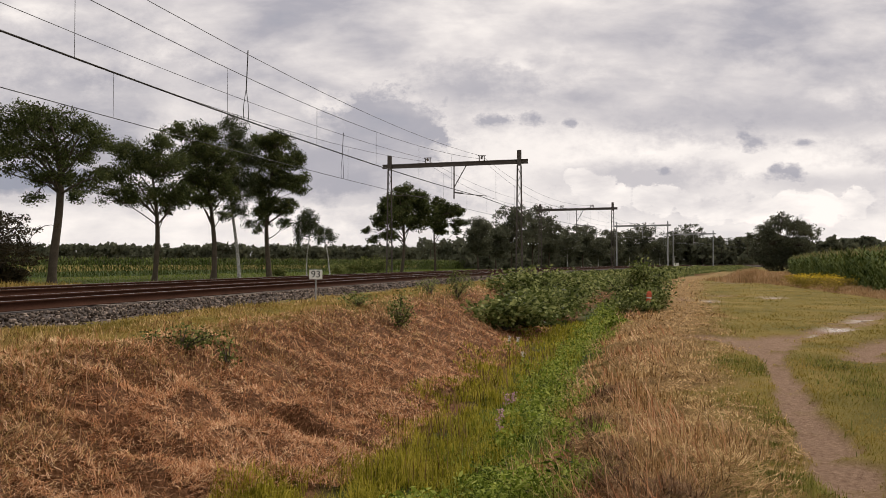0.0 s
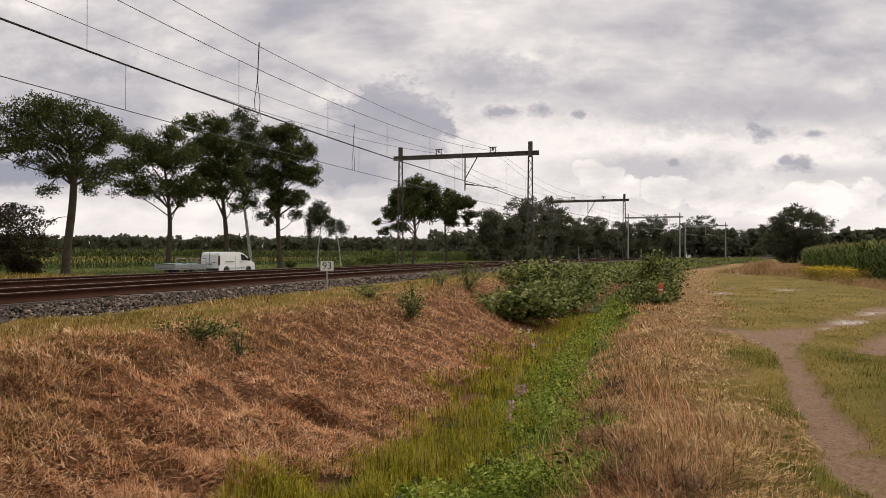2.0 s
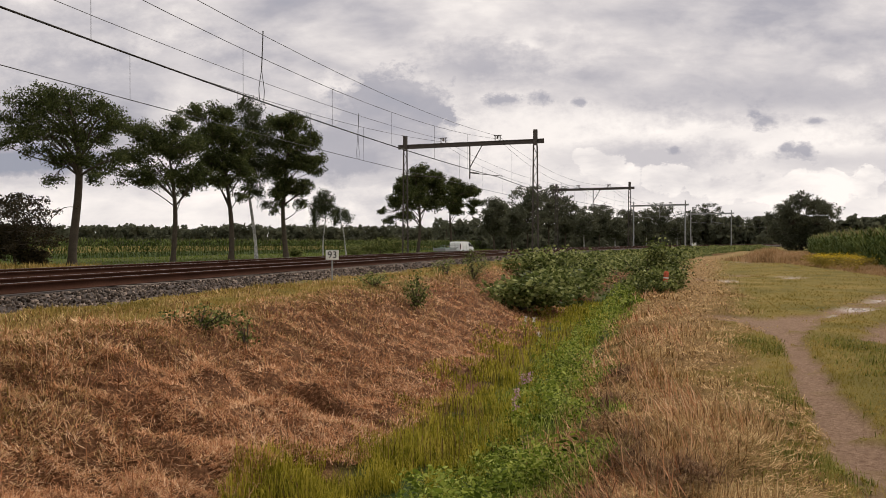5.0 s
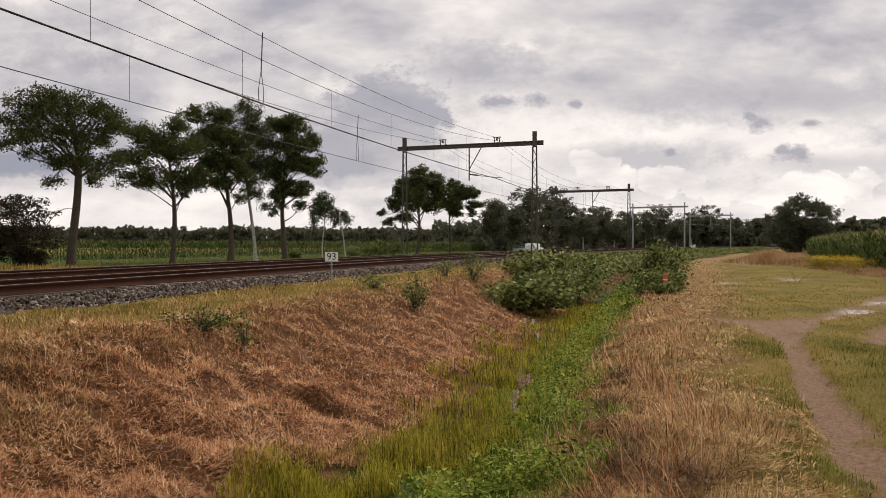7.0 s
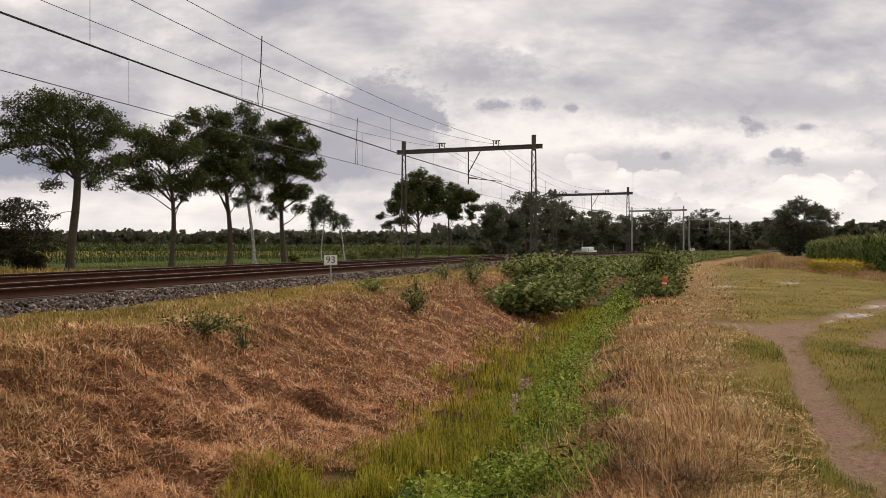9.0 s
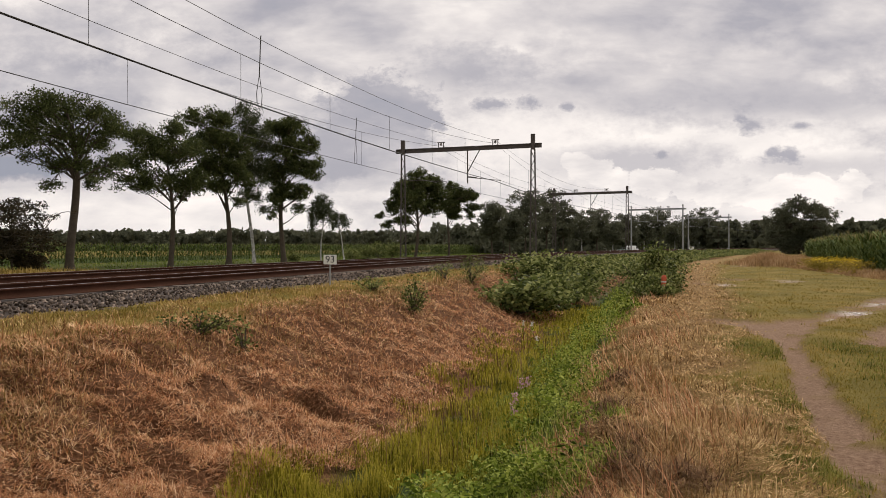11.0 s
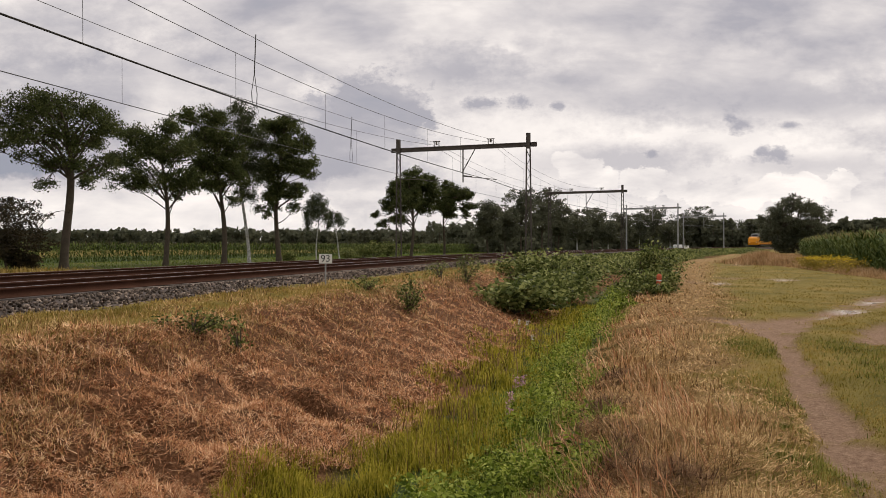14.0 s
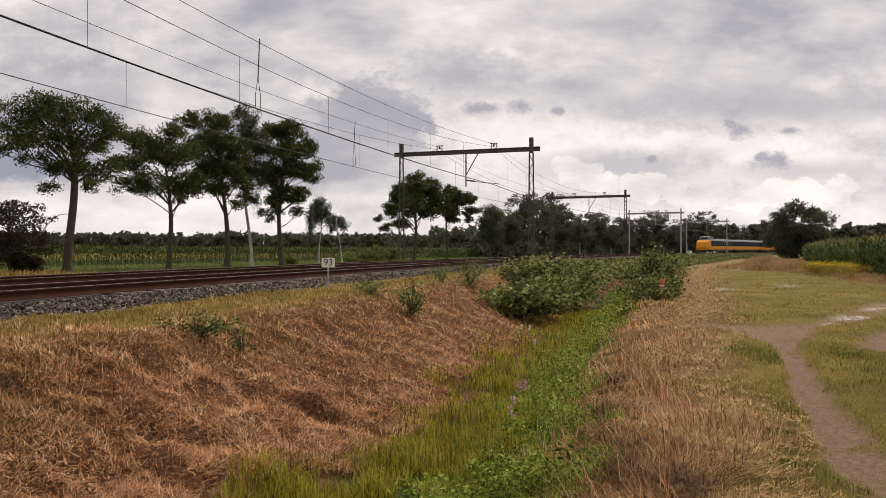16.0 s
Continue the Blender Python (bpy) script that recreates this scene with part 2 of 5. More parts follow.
def ground_material():
    m = bpy.data.materials.new("earth_and_turf")
    m.use_nodes = True
    add, link = nodes_of(m.node_tree)
    geo = add("ShaderNodeNewGeometry")
    nb = add("ShaderNodeTexNoise", Scale=0.45, Detail=6.0, Roughness=0.6)
    nf = add("ShaderNodeTexNoise", Scale=22.0, Detail=7.0, Roughness=0.75)
    for n in (nb, nf):
        link(geo.outputs["Position"], n.inputs["Vector"])

    def zone(base, other, attr):
        at_ = add("ShaderNodeAttribute")
        at_.attribute_name = attr
        mx = add("ShaderNodeMix")
        mx.data_type = "RGBA"
        link(at_.outputs["Fac"], mx.inputs[0])
        link(base, mx.inputs[6])
        link(other, mx.inputs[7])
        return mx.outputs[2]
    grass = ramp(add, link, nb.outputs[0], [(0.3, (0.095, 0.082, 0.017)), (0.52, (0.175, 0.13, 0.03)), (0.7, (0.26, 0.175, 0.055))])
    hay = ramp(add, link, nf.outputs[0], [(0.3, (0.035, 0.016, 0.008)), (0.5, (0.14, 0.064, 0.031)), (0.7, (0.34, 0.18, 0.095))])
    green = ramp(add, link, nf.outputs[0], [(0.3, (0.025, 0.04, 0.012)), (0.7, (0.08, 0.11, 0.03))])
    mud = ramp(add, link, nf.outputs[0], [(0.25, (0.07, 0.038, 0.022)), (0.42, (0.19, 0.115, 0.074)), (0.58, (0.27, 0.172, 0.115)), (0.78, (0.42, 0.30, 0.215))])
    c = zone(grass, green, "lush")
    c = zone(c, hay, "hay")
    straw = ramp(add, link, nf.outputs[0], [(0.28, (0.06, 0.03, 0.012)), (0.5, (0.24, 0.145, 0.06)), (0.72, (0.48, 0.325, 0.155))])
    c = zone(c, straw, "straw")
    c = zone(c, mud, "mud")
    b = add("ShaderNodeBsdfPrincipled", Roughness=0.92)
    wet = add("ShaderNodeAttribute")
    wet.attribute_name = "wet"
    for socket, dry, damp in (("Roughness", 0.92, 0.12), ("Specular IOR Level", 0.08, 0.6)):
        mr = add("ShaderNodeMapRange")
        mr.inputs[3].default_value, mr.inputs[4].default_value = dry, damp
        link(wet.outputs["Fac"], mr.inputs[0])
        link(mr.outputs[0], b.inputs[socket])
    link(c, b.inputs["Base Color"])
    bp = add("ShaderNodeBump", Strength=0.8, Distance=0.05)
    link(nf.outputs[0], bp.inputs["Height"])
    link(bp.outputs[0], b.inputs["Normal"])
    out = add("ShaderNodeOutputMaterial")
    link(b.outputs[0], out.inputs[0])
    return m


M_GROUND = ground_material()
M_HAY = plant("mown_dry_grass", [(0.05, (0.095, 0.034, 0.015)), (0.28, (0.31, 0.128, 0.056)), (0.58, (0.58, 0.295, 0.148)), (0.95, (0.82, 0.57, 0.36))], 0.7, 0.15, 0.8, 0.72)
M_STRAW = plant("standing_straw", [(0.05, (0.055, 0.026, 0.010)), (0.33, (0.22, 0.122, 0.047)), (0.66, (0.47, 0.295, 0.128)), (0.95, (0.80, 0.58, 0.31))], 0.6, 0.15, 0.8, 0.75)
M_VERGE = plant("yellowing_turf", [(0.1, (0.13, 0.10, 0.022)), (0.4, (0.27, 0.19, 0.046)), (0.7, (0.40, 0.28, 0.09)), (0.95, (0.56, 0.40, 0.18))], 1.1, 0.25, 0.7, 0.45)
M_REED = plant("ditch_grass", [(0.05, (0.03, 0.031, 0.004)), (0.30, (0.165, 0.15, 0.012)), (0.6, (0.38, 0.325, 0.034)), (0.97, (0.62, 0.49, 0.10))], 0.45, 0.35, 0.7, 0.7)
M_NETTLE = plant("fresh_green_leaf", [(0.08, (0.018, 0.032, 0.004)), (0.36, (0.105, 0.145, 0.017)), (0.62, (0.25, 0.30, 0.042)), (0.95, (0.54, 0.56, 0.15))], 0.3, 0.35, 0.45, 0.7)
M_WITHER = plant("withered_weed", [(0.05, (0.03, 0.015, 0.008)), (0.4, (0.13, 0.068, 0.034)), (0.9, (0.36, 0.22, 0.12))], 0.4, 0.1, 0.8, 0.75)
M_FRESH = plant("fresh_path_tuft", [(0.08, (0.06, 0.062, 0.012)), (0.45, (0.155, 0.155, 0.03)), (0.95, (0.32, 0.28, 0.07))], 0.5, 0.3, 0.7, 0.55)
M_TURF = plant("path_turf", [(0.08, (0.155, 0.125, 0.022)), (0.45, (0.265, 0.195, 0.04)), (0.75, (0.36, 0.25, 0.07)), (0.95, (0.46, 0.32, 0.13))], 1.6, 0.3, 0.7, 0.3)
M_ROADSIDE = plant("roadside_green", [(0.1, (0.075, 0.105, 0.02)), (0.5, (0.135, 0.175, 0.035)), (0.95, (0.25, 0.25, 0.06))], 4.0, 0.3, 0.7, 0.4)
M_BUSH = plant("bush_leaf", [(0.1, (0.022, 0.03, 0.009)), (0.45, (0.10, 0.122, 0.031)), (0.95, (0.42, 0.42, 0.16))], 0.7, 0.3, 0.5, 0.65)
M_LEAF = plant("oak_leaf", [(0.1, (0.022, 0.028, 0.010)), (0.5, (0.062, 0.074, 0.025)), (0.95, (0.155, 0.165, 0.06))], 1.0, 0.35, 0.6, 0.45)
M_BIRCHLEAF = plant("birch_leaf", [(0.1, (0.03, 0.038, 0.018)), (0.5, (0.058, 0.068, 0.032)), (0.95, (0.105, 0.11, 0.06))], 2.0, 0.35)
M_REDLEAF = plant("dark_red_leaf", [(0.1, (0.02, 0.02, 0.012)), (0.5, (0.045, 0.035, 0.02)), (0.95, (0.08, 0.06, 0.03))], 1.0, 0.25)
# far foliage: aerial haze put into the leaf colour, paler and greyer
M_HAZEDLEAF = plant("far_leaf_hazed", [(0.1, (0.062, 0.066, 0.044)), (0.5, (0.098, 0.102, 0.066)), (0.95, (0.15, 0.15, 0.098))], 5.0, 0.4, 0.7, 0.45)
M_CORN = plant("maize_leaf", [(0.1, (0.03, 0.046, 0.011)), (0.5, (0.075, 0.10, 0.024)), (0.95, (0.17, 0.19, 0.06))], 3.0, 0.2, 0.8, 0.6)
M_TASSEL = plant("maize_tassel", [(0.1, (0.15, 0.14, 0.055)), (0.9, (0.30, 0.25, 0.11))], 3.0, 0.3)
M_REDGRASS = plant("tall_russet_grass", [(0.1, (0.20, 0.13, 0.055)), (0.5, (0.42, 0.26, 0.13)), (0.95, (0.60, 0.43, 0.26))], 2.0, 0.3, 0.7, 0.5)
M_YELLOW = plant("yellow_blossom", [(0.1, (0.50, 0.33, 0.02)), (0.9, (0.75, 0.55, 0.05))], 1.0, 0.2)
M_PURPLE = plant("purple_blossom", [(0.1, (0.46, 0.20, 0.30)), (0.9, (0.70, 0.46, 0.52))], 0.5, 0.2)
M_WHITEBLOOM = plant("white_blossom", [(0.1, (0.6, 0.58, 0.52)), (0.9, (0.8, 0.78, 0.74))], 0.5, 0.2)
M_BARK = surface("bark", (0.04, 0.032, 0.024), (0.115, 0.092, 0.07), 3.0, 0.95, 0, 0.8, 25, spec=0.05)
M_BIRCH = surface("birch_bark", (0.06, 0.055, 0.05), (0.62, 0.60, 0.56), 5.0, 0.8, 0, 0.3, 9.0, 0.12)
M_STONE = surface("ballast_stone", (0.035, 0.026, 0.021), (0.17, 0.135, 0.112), 3.0, 0.9, 0, 0.4, 30, 0.3, True, spec=0.08)
M_STONES = plant("ballast_stones", [(0.1, (0.02, 0.014, 0.010)), (0.5, (0.10, 0.074, 0.058)), (0.92, (0.36, 0.28, 0.23))], 1.0, 0.0, 0.9, 0.8)
M_BED = surface("ballast_bed", (0.04, 0.033, 0.03), (0.13, 0.105, 0.095), 9.0, 0.95, 0, 1.0, 22, spec=0.05)
M_SLEEPER = surface("weathered_sleeper", (0.09, 0.07, 0.06), (0.24, 0.20, 0.175), 2.0, 0.9, 0, 0.4, 30, 0.25, True, spec=0.08)
M_RUST = surface("rusty_rail_side", (0.03, 0.013, 0.008), (0.085, 0.038, 0.024), 2.0, 0.9, 0.0, 0.3, 40, spec=0.06)
M_RAILTOP = surface("worn_rail_head", (0.30, 0.28, 0.27), (0.46, 0.44, 0.43), 1.0, 0.38, 0.9, 0.05, 60)
M_STEEL = surface("weathered_brown_steel", (0.045, 0.038, 0.034), (0.115, 0.095, 0.085), 3.0, 0.8, 0.2, 0.3, 40)
M_GALV = surface("galvanised_steel", (0.22, 0.22, 0.22), (0.36, 0.36, 0.36), 3.0, 0.6, 0.4, 0.2, 40)
M_WIRE = surface("dark_copper_wire", (0.04, 0.04, 0.04), (0.08, 0.075, 0.07), 2.0, 0.6, 0.5, 0.0, 20)
M_WHITE = surface("white_paint", (0.66, 0.66, 0.65), (0.80, 0.80, 0.79), 2.0, 0.35, 0, 0.03, 30, 0.3, False, 0.4)
M_SIGN = surface("dusty_white_plate", (0.60, 0.59, 0.56), (0.76, 0.75, 0.72), 8.0, 0.6, 0, 0.05, 60)
M_BLACK = surface("black_paint", (0.015, 0.015, 0.015), (0.035, 0.035, 0.035), 6.0, 0.5, 0, 0.05, 60)
M_RUBBER = surface("tyre_rubber", (0.012, 0.012, 0.012), (0.03, 0.03, 0.03), 6.0, 0.85, 0, 0.3, 60)
M_GLASS = surface("dark_window_glass", (0.012, 0.014, 0.017), (0.022, 0.025, 0.03), 2.0, 0.08, 0, 0.0, 10)
M_YELLOWPAINT = surface("yellow_train_paint", (0.62, 0.235, 0.010), (0.72, 0.285, 0.016), 1.0, 0.55, 0, 0.02, 30, spec=0.2)
M_BLUEPAINT = surface("dark_blue_train_paint", (0.016, 0.017, 0.04), (0.028, 0.03, 0.062), 1.0, 0.8, 0, 0.02, 30, spec=0.06)
M_TRAINGLASS = surface("tinted_train_glass", (0.010, 0.010, 0.012), (0.018, 0.018, 0.022), 2.0, 0.5, 0, 0.0, 10, spec=0.12)
M_GREYROOF = surface("grey_train_roof", (0.10, 0.10, 0.10), (0.20, 0.20, 0.20), 1.0, 0.7, 0, 0.1, 30)
M_REDPAINT = surface("faded_orange_red_paint", (0.42, 0.07, 0.03), (0.58, 0.13, 0.06), 6.0, 0.6, 0, 0.1, 60)
M_TARP = surface("green_netting", (0.08, 0.16, 0.13), (0.17, 0.27, 0.23), 6.0, 0.8, 0, 0.3, 60)
M_ZINC = surface("trailer_zinc", (0.20, 0.205, 0.205), (0.34, 0.345, 0.345), 3.0, 0.6, 0.2, 0.1, 40)
M_LAMP = surface("red_lamp_glass", (0.06, 0.008, 0.006), (0.10, 0.012, 0.01), 4.0, 0.2, 0, 0.0, 20)


def cloud_material():
    """Glowing cloud cover; soft at its rim so that the world's sky carries on."""
    m = bpy.data.materials.new("cloud_cover")
    m.use_nodes = True
    add, link = nodes_of(m.node_tree)

    def mth(op, a, b=None, c=None, clamp=False):
        n = add("ShaderNodeMath")
        n.operation, n.use_clamp = op, clamp
        for i, v in enumerate((a, b, c)):
            if v is None:
                continue
            if isinstance(v, (int, float)):
                n.inputs[i].default_value = v
            else:
                link(v, n.inputs[i])
        return n.outputs[0]
    co = add("ShaderNodeTexCoord")
    sp = add("ShaderNodeSeparateXYZ")
    link(co.outputs["Object"], sp.inputs[0])
    x, y, z = sp.outputs
    # u, v: tangents of azimuth and of elevation
    u = mth("DIVIDE", x, y)
    v = mth("DIVIDE", z, y)
    cb = add("ShaderNodeCombineXYZ")
    link(u, cb.inputs[0])
    link(v, cb.inputs[1])

    def noise_at(sx, sy, det, rough=0.55, off=0.0, dist=0.0):
        mp = add("ShaderNodeMapping")
        mp.inputs["Scale"].default_value = (sx, sy, 1)
        mp.inputs["Location"].default_value = (off, off * 0.7, off)
        link(cb.outputs[0], mp.inputs[0])
        n = add("ShaderNodeTexNoise", Scale=1.0, Detail=det, Roughness=rough, Distortion=dist)
        link(mp.outputs[0], n.inputs["Vector"])
        return n.outputs[0]
    big = noise_at(3.2, 9.0, 6.0, 0.5, 3.1, 0.3)
    mid = noise_at(9.0, 22.0, 6.0, 0.55, 7.7, 0.2)
    warp = noise_at(30.0, 44.0, 8.0, 0.68, 1.3)

    def blob(cu, cv, ru, rv, soft=0.6, rag=0.9):
        """0..1 inside a ragged ellipse."""
        a = mth("MULTIPLY", mth("SUBTRACT", u, cu), 1.0 / ru)
        b = mth("MULTIPLY", mth("SUBTRACT", v, cv), 1.0 / rv)
        r = mth("SQRT", mth("ADD", mth("MULTIPLY", a, a), mth("MULTIPLY", b, b)))
        r = mth("MULTIPLY_ADD", mth("SUBTRACT", warp, 0.5), -2.0 * rag, r)
        return mth("MULTIPLY", mth("SUBTRACT", 1.0, r), 1.0 / soft, clamp=True)

    # tone: 0 dark blue grey, 1 white
    tone = mth("MULTIPLY_ADD", mth("SUBTRACT", big, 0.5), 1.5, 0.60)
    tone = mth("MULTIPLY_ADD", mth("SUBTRACT", mid, 0.5), 0.9, tone)

    def paint(t, mask, value, amount=1.0):
        k = mth("MULTIPLY", mask, amount)
        return mth("ADD", mth("MULTIPLY", t, mth("SUBTRACT", 1.0, k)), mth("MULTIPLY", k, value))
    tone = paint(tone, blob(-0.50, 0.22, 0.32, 0.12, 0.9, 0.8), mth("MULTIPLY_ADD", mid, 0.6, 0.06), 0.85)      # upper veil
    tone = paint(tone, blob(0.36, 0.125, 0.46, 0.075, 0.7, 0.5), mth("MULTIPLY_ADD", mid, 0.6, 0.68), 0.92)   # bright lower sky
    tone = paint(tone, blob(0.09, 0.14, 0.14, 0.075, 0.8, 0.6), 0.93, 0.8)
    tone = paint(tone, blob(0.36, 0.235, 0.42, 0.055, 0.7, 1.0), mth("MULTIPLY_ADD", mid, 0.9, 0.10), 0.8)    # lilac band
    tone = paint(tone, blob(0.52, 0.195, 0.24, 0.028, 0.8, 1.0), 0.42, 0.7)
    tone = paint(tone, blob(0.04, 0.235, 0.11, 0.040, 0.8, 0.9), 0.34, 0.7)
    tone = paint(tone, blob(-0.35, 0.175, 0.05, 0.085, 0.9, 1.0), 0.92, 0.6)    # lit gap
    tone = paint(tone, blob(-0.33, 0.040, 0.50, 0.045, 0.7, 0.5), mth("MULTIPLY_ADD", mid, 0.7, 0.55), 0.9)   # cream low sky
    tone = paint(tone, blob(-0.135, 0.205, 0.05, 0.025, 0.8, 1.3), 0.98, 0.7)   # lit crests
    tone = paint(tone, blob(0.005, 0.175, 0.03, 0.060, 0.9, 0.9), 0.90, 0.5)
    tone = paint(tone, blob(-0.075, 0.170, 0.085, 0.068, 0.25, 0.9), mth("MULTIPLY_ADD", mid, 0.7, 0.02), 0.92)  # grey heap
    tone = paint(tone, blob(-0.155, 0.125, 0.075, 0.055, 0.45, 0.9), 0.34, 0.8)
    tone = paint(tone, blob(-0.57, 0.108, 0.15, 0.024, 0.5, 0.7), 0.06, 0.95)    # blue-grey bar
    tone = paint(tone, blob(-0.125, 0.102, 0.05, 0.018, 0.6, 0.8), 0.30, 0.8)
    # cumulus heads with crisp tops
    tone = paint(tone, blob(0.27, 0.112, 0.17, 0.030, 0.7, 0.7), 0.46, 0.85)
    tone = paint(tone, blob(0.50, 0.108, 0.14, 0.020, 0.7, 0.8), 0.55, 0.7)
    puff = None
    for cu, cv, r in ((0.176, 0.112, 0.014), (0.192, 0.106, 0.022), (0.218, 0.098, 0.022), (0.240, 0.088, 0.020), (0.272, 0.086, 0.018), (0.300, 0.084, 0.024), (0.332, 0.076, 0.022), (0.365, 0.068, 0.024), (0.398, 0.072, 0.022), (0.43, 0.070, 0.026), (0.465, 0.078, 0.024), (0.51, 0.074, 0.028), (0.555, 0.080, 0.026)):
        q = blob(cu, cv, r, r * 0.9, 0.16, 0.95)
        puff = q if puff is None else mth("MAXIMUM", puff, q)
    below = mth("MULTIPLY", mth("SUBTRACT", 0.072, v), 60.0, clamp=True)
    below = mth("MULTIPLY", below, mth("MULTIPLY", mth("SUBTRACT", u, 0.14), 25.0, clamp=True))
    tone = paint(tone, below, mth("MULTIPLY_ADD", mid, 0.7, 0.50), 0.85)
    tone = paint(tone, puff, mth("MULTIPLY_ADD", mth("SUBTRACT", mid, 0.5), 1.3, 0.90), 0.92)
    for c in ((0.420, 0.163, 0.026, 0.015), (0.405, 0.172, 0.014, 0.009), (0.470, 0.121, 0.034, 0.014), (0.070, 0.187, 0.024, 0.011), (0.125, 0.192, 0.020, 0.010), (0.175, 0.186, 0.012, 0.007), (0.30, 0.122, 0.012, 0.006), (0.49, 0.16, 0.02, 0.006)):
        tone = paint(tone, blob(*c, 0.7, 1.7), 0.24, 0.8)
    col = ramp(add, link, tone, [(0.0, (0.31, 0.33, 0.40)), (0.34, (0.45, 0.435, 0.48)), (0.66, (0.72, 0.675, 0.675)), (1.0, (1.06, 0.985, 0.93))])
    em = add("ShaderNodeEmission", Strength=1.0)
    link(col, em.inputs[0])
    tr = add("ShaderNodeBsdfTransparent")
    # rim: fades out towards the edges of the sheet
    rim = mth("MULTIPLY", mth("SUBTRACT", 1.12, mth("ABSOLUTE", u)), 3.0, clamp=True)
    rim = mth("MULTIPLY", rim, mth("MULTIPLY", mth("SUBTRACT", 0.62, v), 5.0, clamp=True))
    ms = add("ShaderNodeMixShader")
    link(rim, ms.inputs[0])
    link(tr.outputs[0], ms.inputs[1])
    link(em.outputs[0], ms.inputs[2])
    out = add("ShaderNodeOutputMaterial")
    link(ms.outputs[0], out.inputs[0])
    return m


def build_clouds():
    az, el = np.radians(np.linspace(-52, 52, 53)), np.radians(np.linspace(-1.2, 36, 24))
    A, E = np.meshgrid(az, el, indexing="ij")
    V = 3200 * np.stack([np.sin(A) * np.cos(E), np.cos(A) * np.cos(E), np.sin(E)], -1).reshape(-1, 3)
    i, j = np.meshgrid(np.arange(52), np.arange(23), indexing="ij")
    a = i * 24 + j
    ob = put("cloud_backdrop", mesh_np("cloud_backdrop", V, [np.stack([a, a + 24, a + 25, a + 1], -1).reshape(-1, 4)]), cloud_material())
    tagged(ob, "grey and white broken cloud cover with bright heaps low down", "sky", kind="structure")
    ob.location = EYE
    return ob


clouds = build_clouds()


# ---- ground ----
def build_ground():
    def lines(lo, hi, step, far, g=1.16):
        a = list(np.arange(lo, hi + 1e-6, step))
        w = step
        while a[-1] < far:
            w *= g
            a.append(a[-1] + w)
        w = step
        while a[0] > -far:
            w *= g
            a.insert(0, a[0] - w)
        return np.array(a)
    xs, ys = lines(-8.5, 6.5, 0.10, 3500, 1.10), lines(3.6, 16, 0.10, 3500, 1.085)
    X, Y = np.meshgrid(xs, ys, indexing="ij")
    x, y = X.ravel(), Y.ravel()
    V = np.stack([x, y, ground_z(x, y)], -1)
    n, m = len(xs), len(ys)
    i, j = np.meshgrid(np.arange(n - 1), np.arange(m - 1), indexing="ij")
    a = (i * m + j)
    me = mesh_np("ground", V, [np.stack([a, a + m, a + m + 1, a + 1], -1).reshape(-1, 4)])
    me.polygons.foreach_set("use_smooth", np.ones(len(me.polygons), bool))
    s, d = sd_of(x, y)
    nz = vnoise(x, y, 0.9, 8) - 0.5
    near = s < 95

    def band(lo, hi, soft):
        return np.clip((d + nz * 0.8 - lo) / soft, 0, 1) * np.clip((hi - d - nz * 0.8) / soft, 0, 1)
    masks = {"hay": band(6.5, 10.3, 0.5) * near,
             "straw": np.clip((d + nz * 0.8 - 11.9) / 0.5, 0, 1) * np.clip((straw_edge(s) + 0.3 - d - nz * 1.2) / 0.9, 0, 1) * near,
             "lush": np.maximum(band(9.6, 12.1, 0.4), np.maximum(band(-85, -49.5, 1.0), band(-50, -28.5, 1.5) * 0.8)), "wet": wet_mask(x, y),
             "mud": mud_mask(x, y)}
    for k, val in masks.items():
        at_ = me.attributes.new(k, "FLOAT", "POINT")
        at_.data.foreach_set("value", val.astype(np.float32))
    ob = put("ground", me, M_GROUND)
    return tagged(ob, "uneven earth with turf, mown hay and muddy wheel tracks", "ground", kind="structure")


build_ground()


def build_road():
    V, Q = sweep([(-2.8, -0.28), (0, -0.24), (2.8, -0.28), (2.8, -0.6), (-2.8, -0.6)], -140, 760, -24.5, 4)
    me = mesh_np("road", V, [Q])
    tagged(put("road", me, surface("asphalt", (0.055, 0.055, 0.055), (0.10, 0.098, 0.095), 0.5, 0.85, 0, 0.3, 60)), "grey asphalt country road beyond the railway", "road", kind="structure")


build_road()


